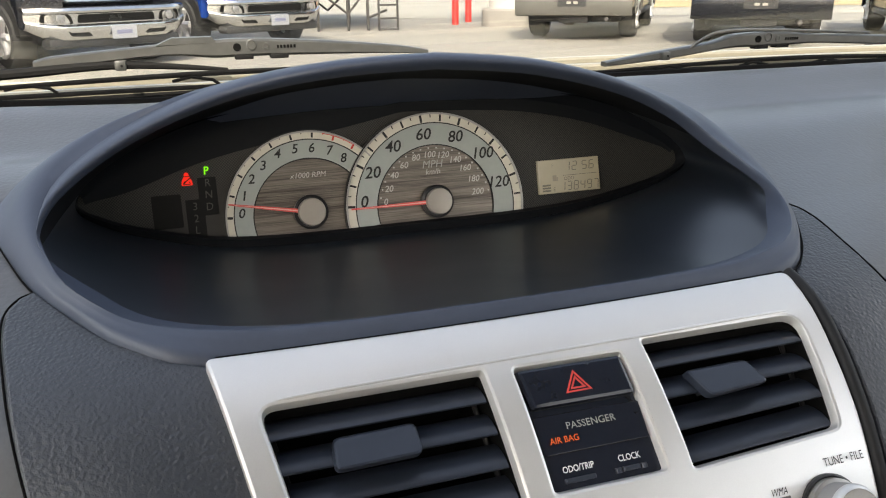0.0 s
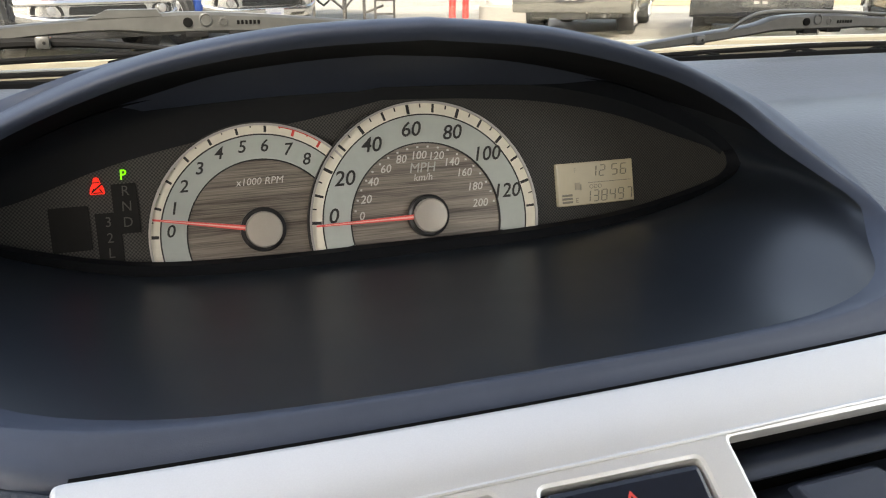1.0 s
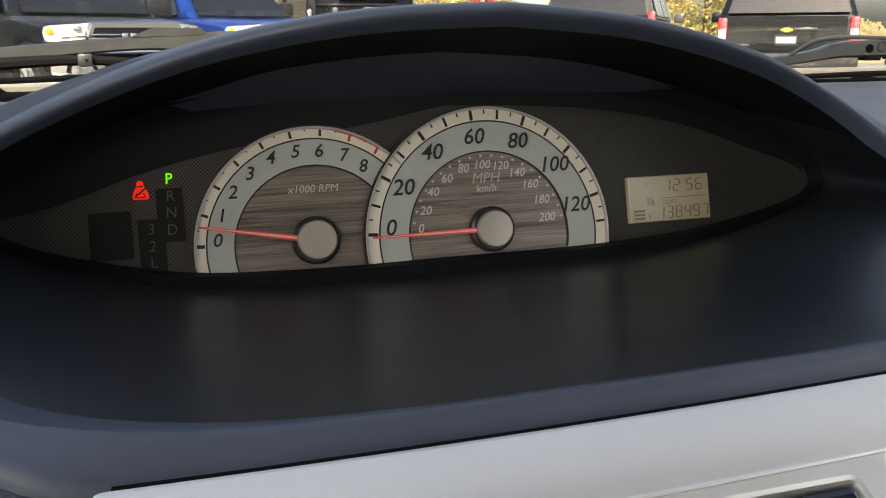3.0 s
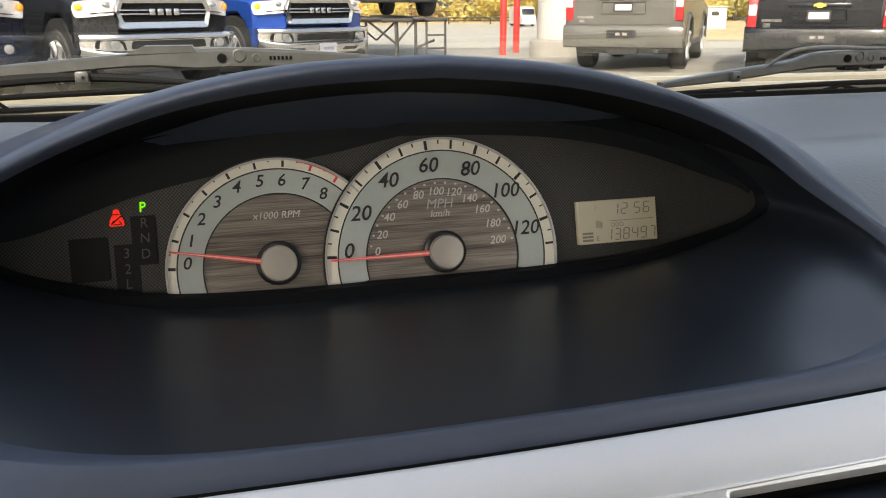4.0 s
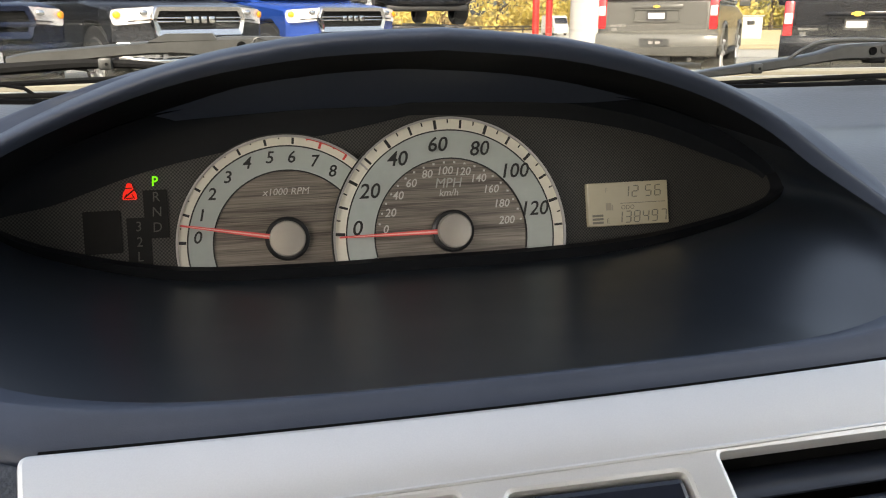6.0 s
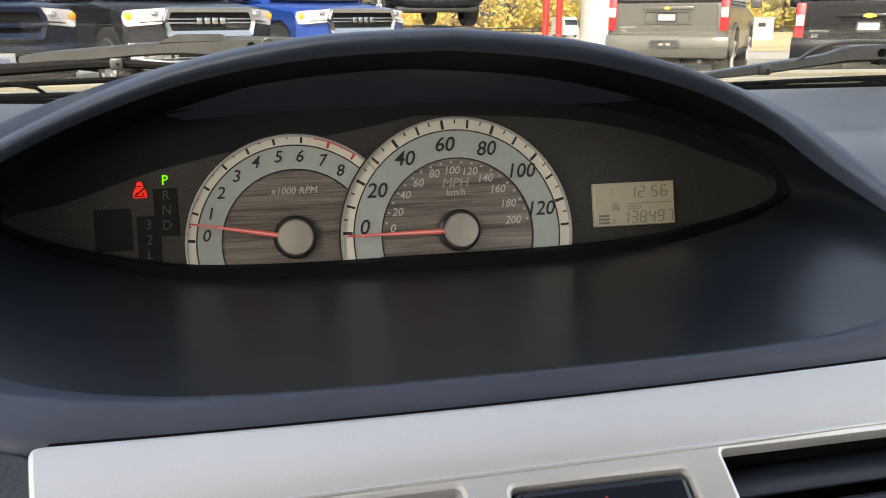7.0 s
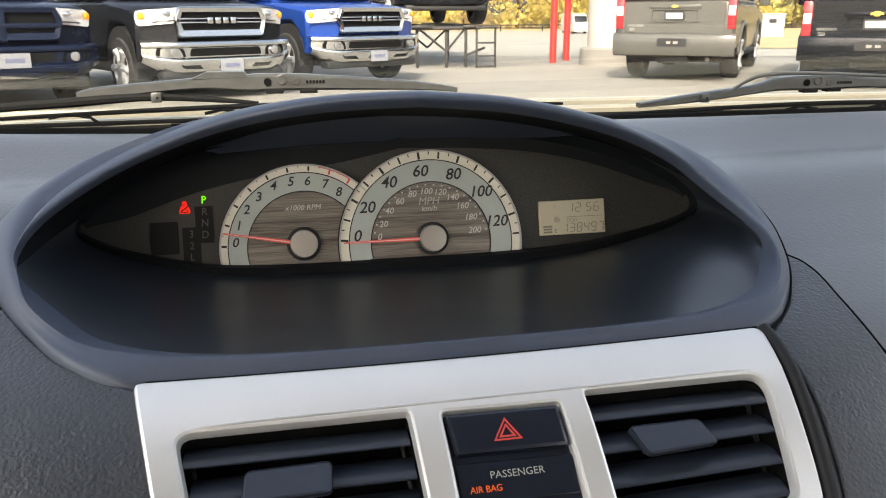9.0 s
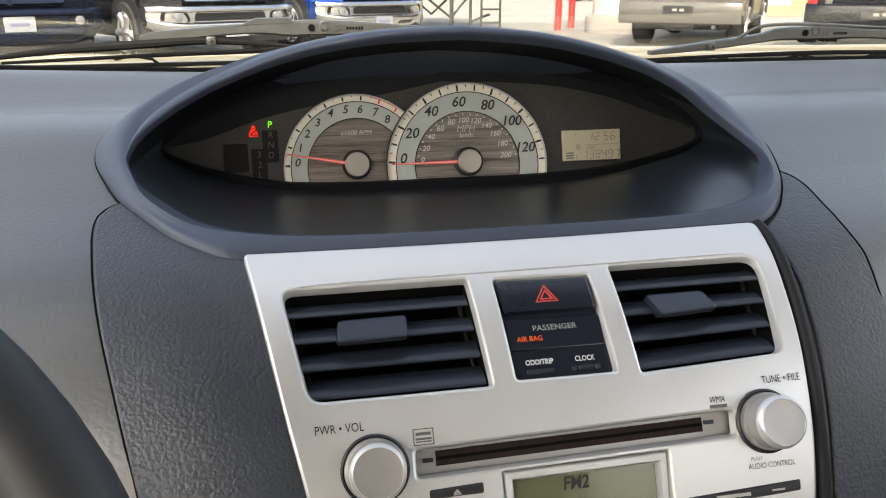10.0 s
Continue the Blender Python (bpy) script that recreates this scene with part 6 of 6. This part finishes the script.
def tree(x, y, height, leaves, label):
    t = thing("tree", label, "tree", (x, y, -1.5), "trees beyond the road")
    bm = bmesh.new()
    top = Vector((x + rng.uniform(-.4, .4), y, height * .55))
    tube(bm, spline([(x, y, -1.55), (x + .1, y, height * .2), top, top + Vector((0, 0, height * .3))], 10), [height * .028 * (1 - .08 * k) for k in range(11)], 8)
    for k in range(7):
        a = rng.uniform(0, 6.28)
        s = Vector((x, y, height * rng.uniform(.12, .5)))
        e = s + Vector((math.cos(a), math.sin(a), .8)) * height * rng.uniform(.2, .34)
        tube(bm, [s, s.lerp(e, .5) + Vector((0, 0, -.2)), e], [height * .012, height * .008, height * .003], 6)
    part("trunk", bm, BARK, t)
    V, F = [], []
    for k in range(46):
        a, b, r = rng.uniform(0, 6.28), rng.uniform(-1, 1), rng.uniform(.35, 1) ** .6
        cx, cy, cz = x + math.cos(a) * r * height * .36 * math.sqrt(1 - b * b * .7), y + math.sin(a) * r * height * .36, height * .46 + b * height * .46
        cl = height * rng.uniform(.06, .12)
        for j in range(70):
            p = Vector((rng.gauss(cx, cl), rng.gauss(cy, cl), max(-1.2, rng.gauss(cz, cl * .8))))
            u = Vector((rng.uniform(-1, 1), rng.uniform(-1, 1), rng.uniform(-1, 1))).normalized()
            v = u.orthogonal().normalized()
            s = rng.uniform(.10, .24) * height / 7
            i = len(V)
            V += [p - u * s, p + v * s * .55, p + u * s, p - v * s * .55]
            F.append((i, i + 1, i + 2, i + 3))
    me = bpy.data.meshes.new("crown")
    me.from_pydata(V, [], F)
    me.materials.append(leaves)
    c = new("crown", me)
    c.parent = t
    c.matrix_parent_inverse = Matrix.Translation((x, y, -1.5)).inverted()


for k in range(16):
    a = -62 + 7.2 * k + rng.uniform(-2, 2)
    w = 128 + rng.uniform(0, 12)
    tree(0.313 * w + 0.95 * a, 0.95 * w - 0.313 * a, rng.uniform(9, 14), LEAVES[rng.choice((0, 1, 1, 2, 3, 0))], "autumn tree with thinning orange and yellow leaves")

# the wood behind: brush and branches with the last leaves
V, F = [], []
for k in range(26000):
    a, w = rng.uniform(-90, 90), rng.uniform(142, 160)
    x, y = 0.313 * w + 0.95 * a, 0.95 * w - 0.313 * a
    top = max(1.0, 3.0 + 3.4 * noise.noise((a * .07, 3.1, 0)) + 1.4 * noise.noise((a * .33, 1.7, 0)))
    z = rng.uniform(0, 1) ** .8 * top
    u = Vector((rng.uniform(-1, 1), rng.uniform(-.4, .4), rng.uniform(-.6, 1))).normalized()
    v = u.cross(Vector((0, 1, 0))).normalized()
    s = rng.uniform(.25, .62)
    p = Vector((x, y, z - 1.4))
    i = len(V)
    V += [p - u * s, p + v * s * .5, p + u * s, p - v * s * .5]
    F.append((i, i + 1, i + 2, i + 3))
me = bpy.data.meshes.new("far_woods")
me.from_pydata(V, [], F)
wood = leaf_material("far_leaves", ((.44, .38, .29), (.52, .44, .28), (.62, .53, .28), (.56, .50, .40), (.54, .48, .25)))
me.materials.append(wood)
tagged(new("far_woods", me), "belt of brown and yellow autumn woods far off", "woods", kind="stuff")
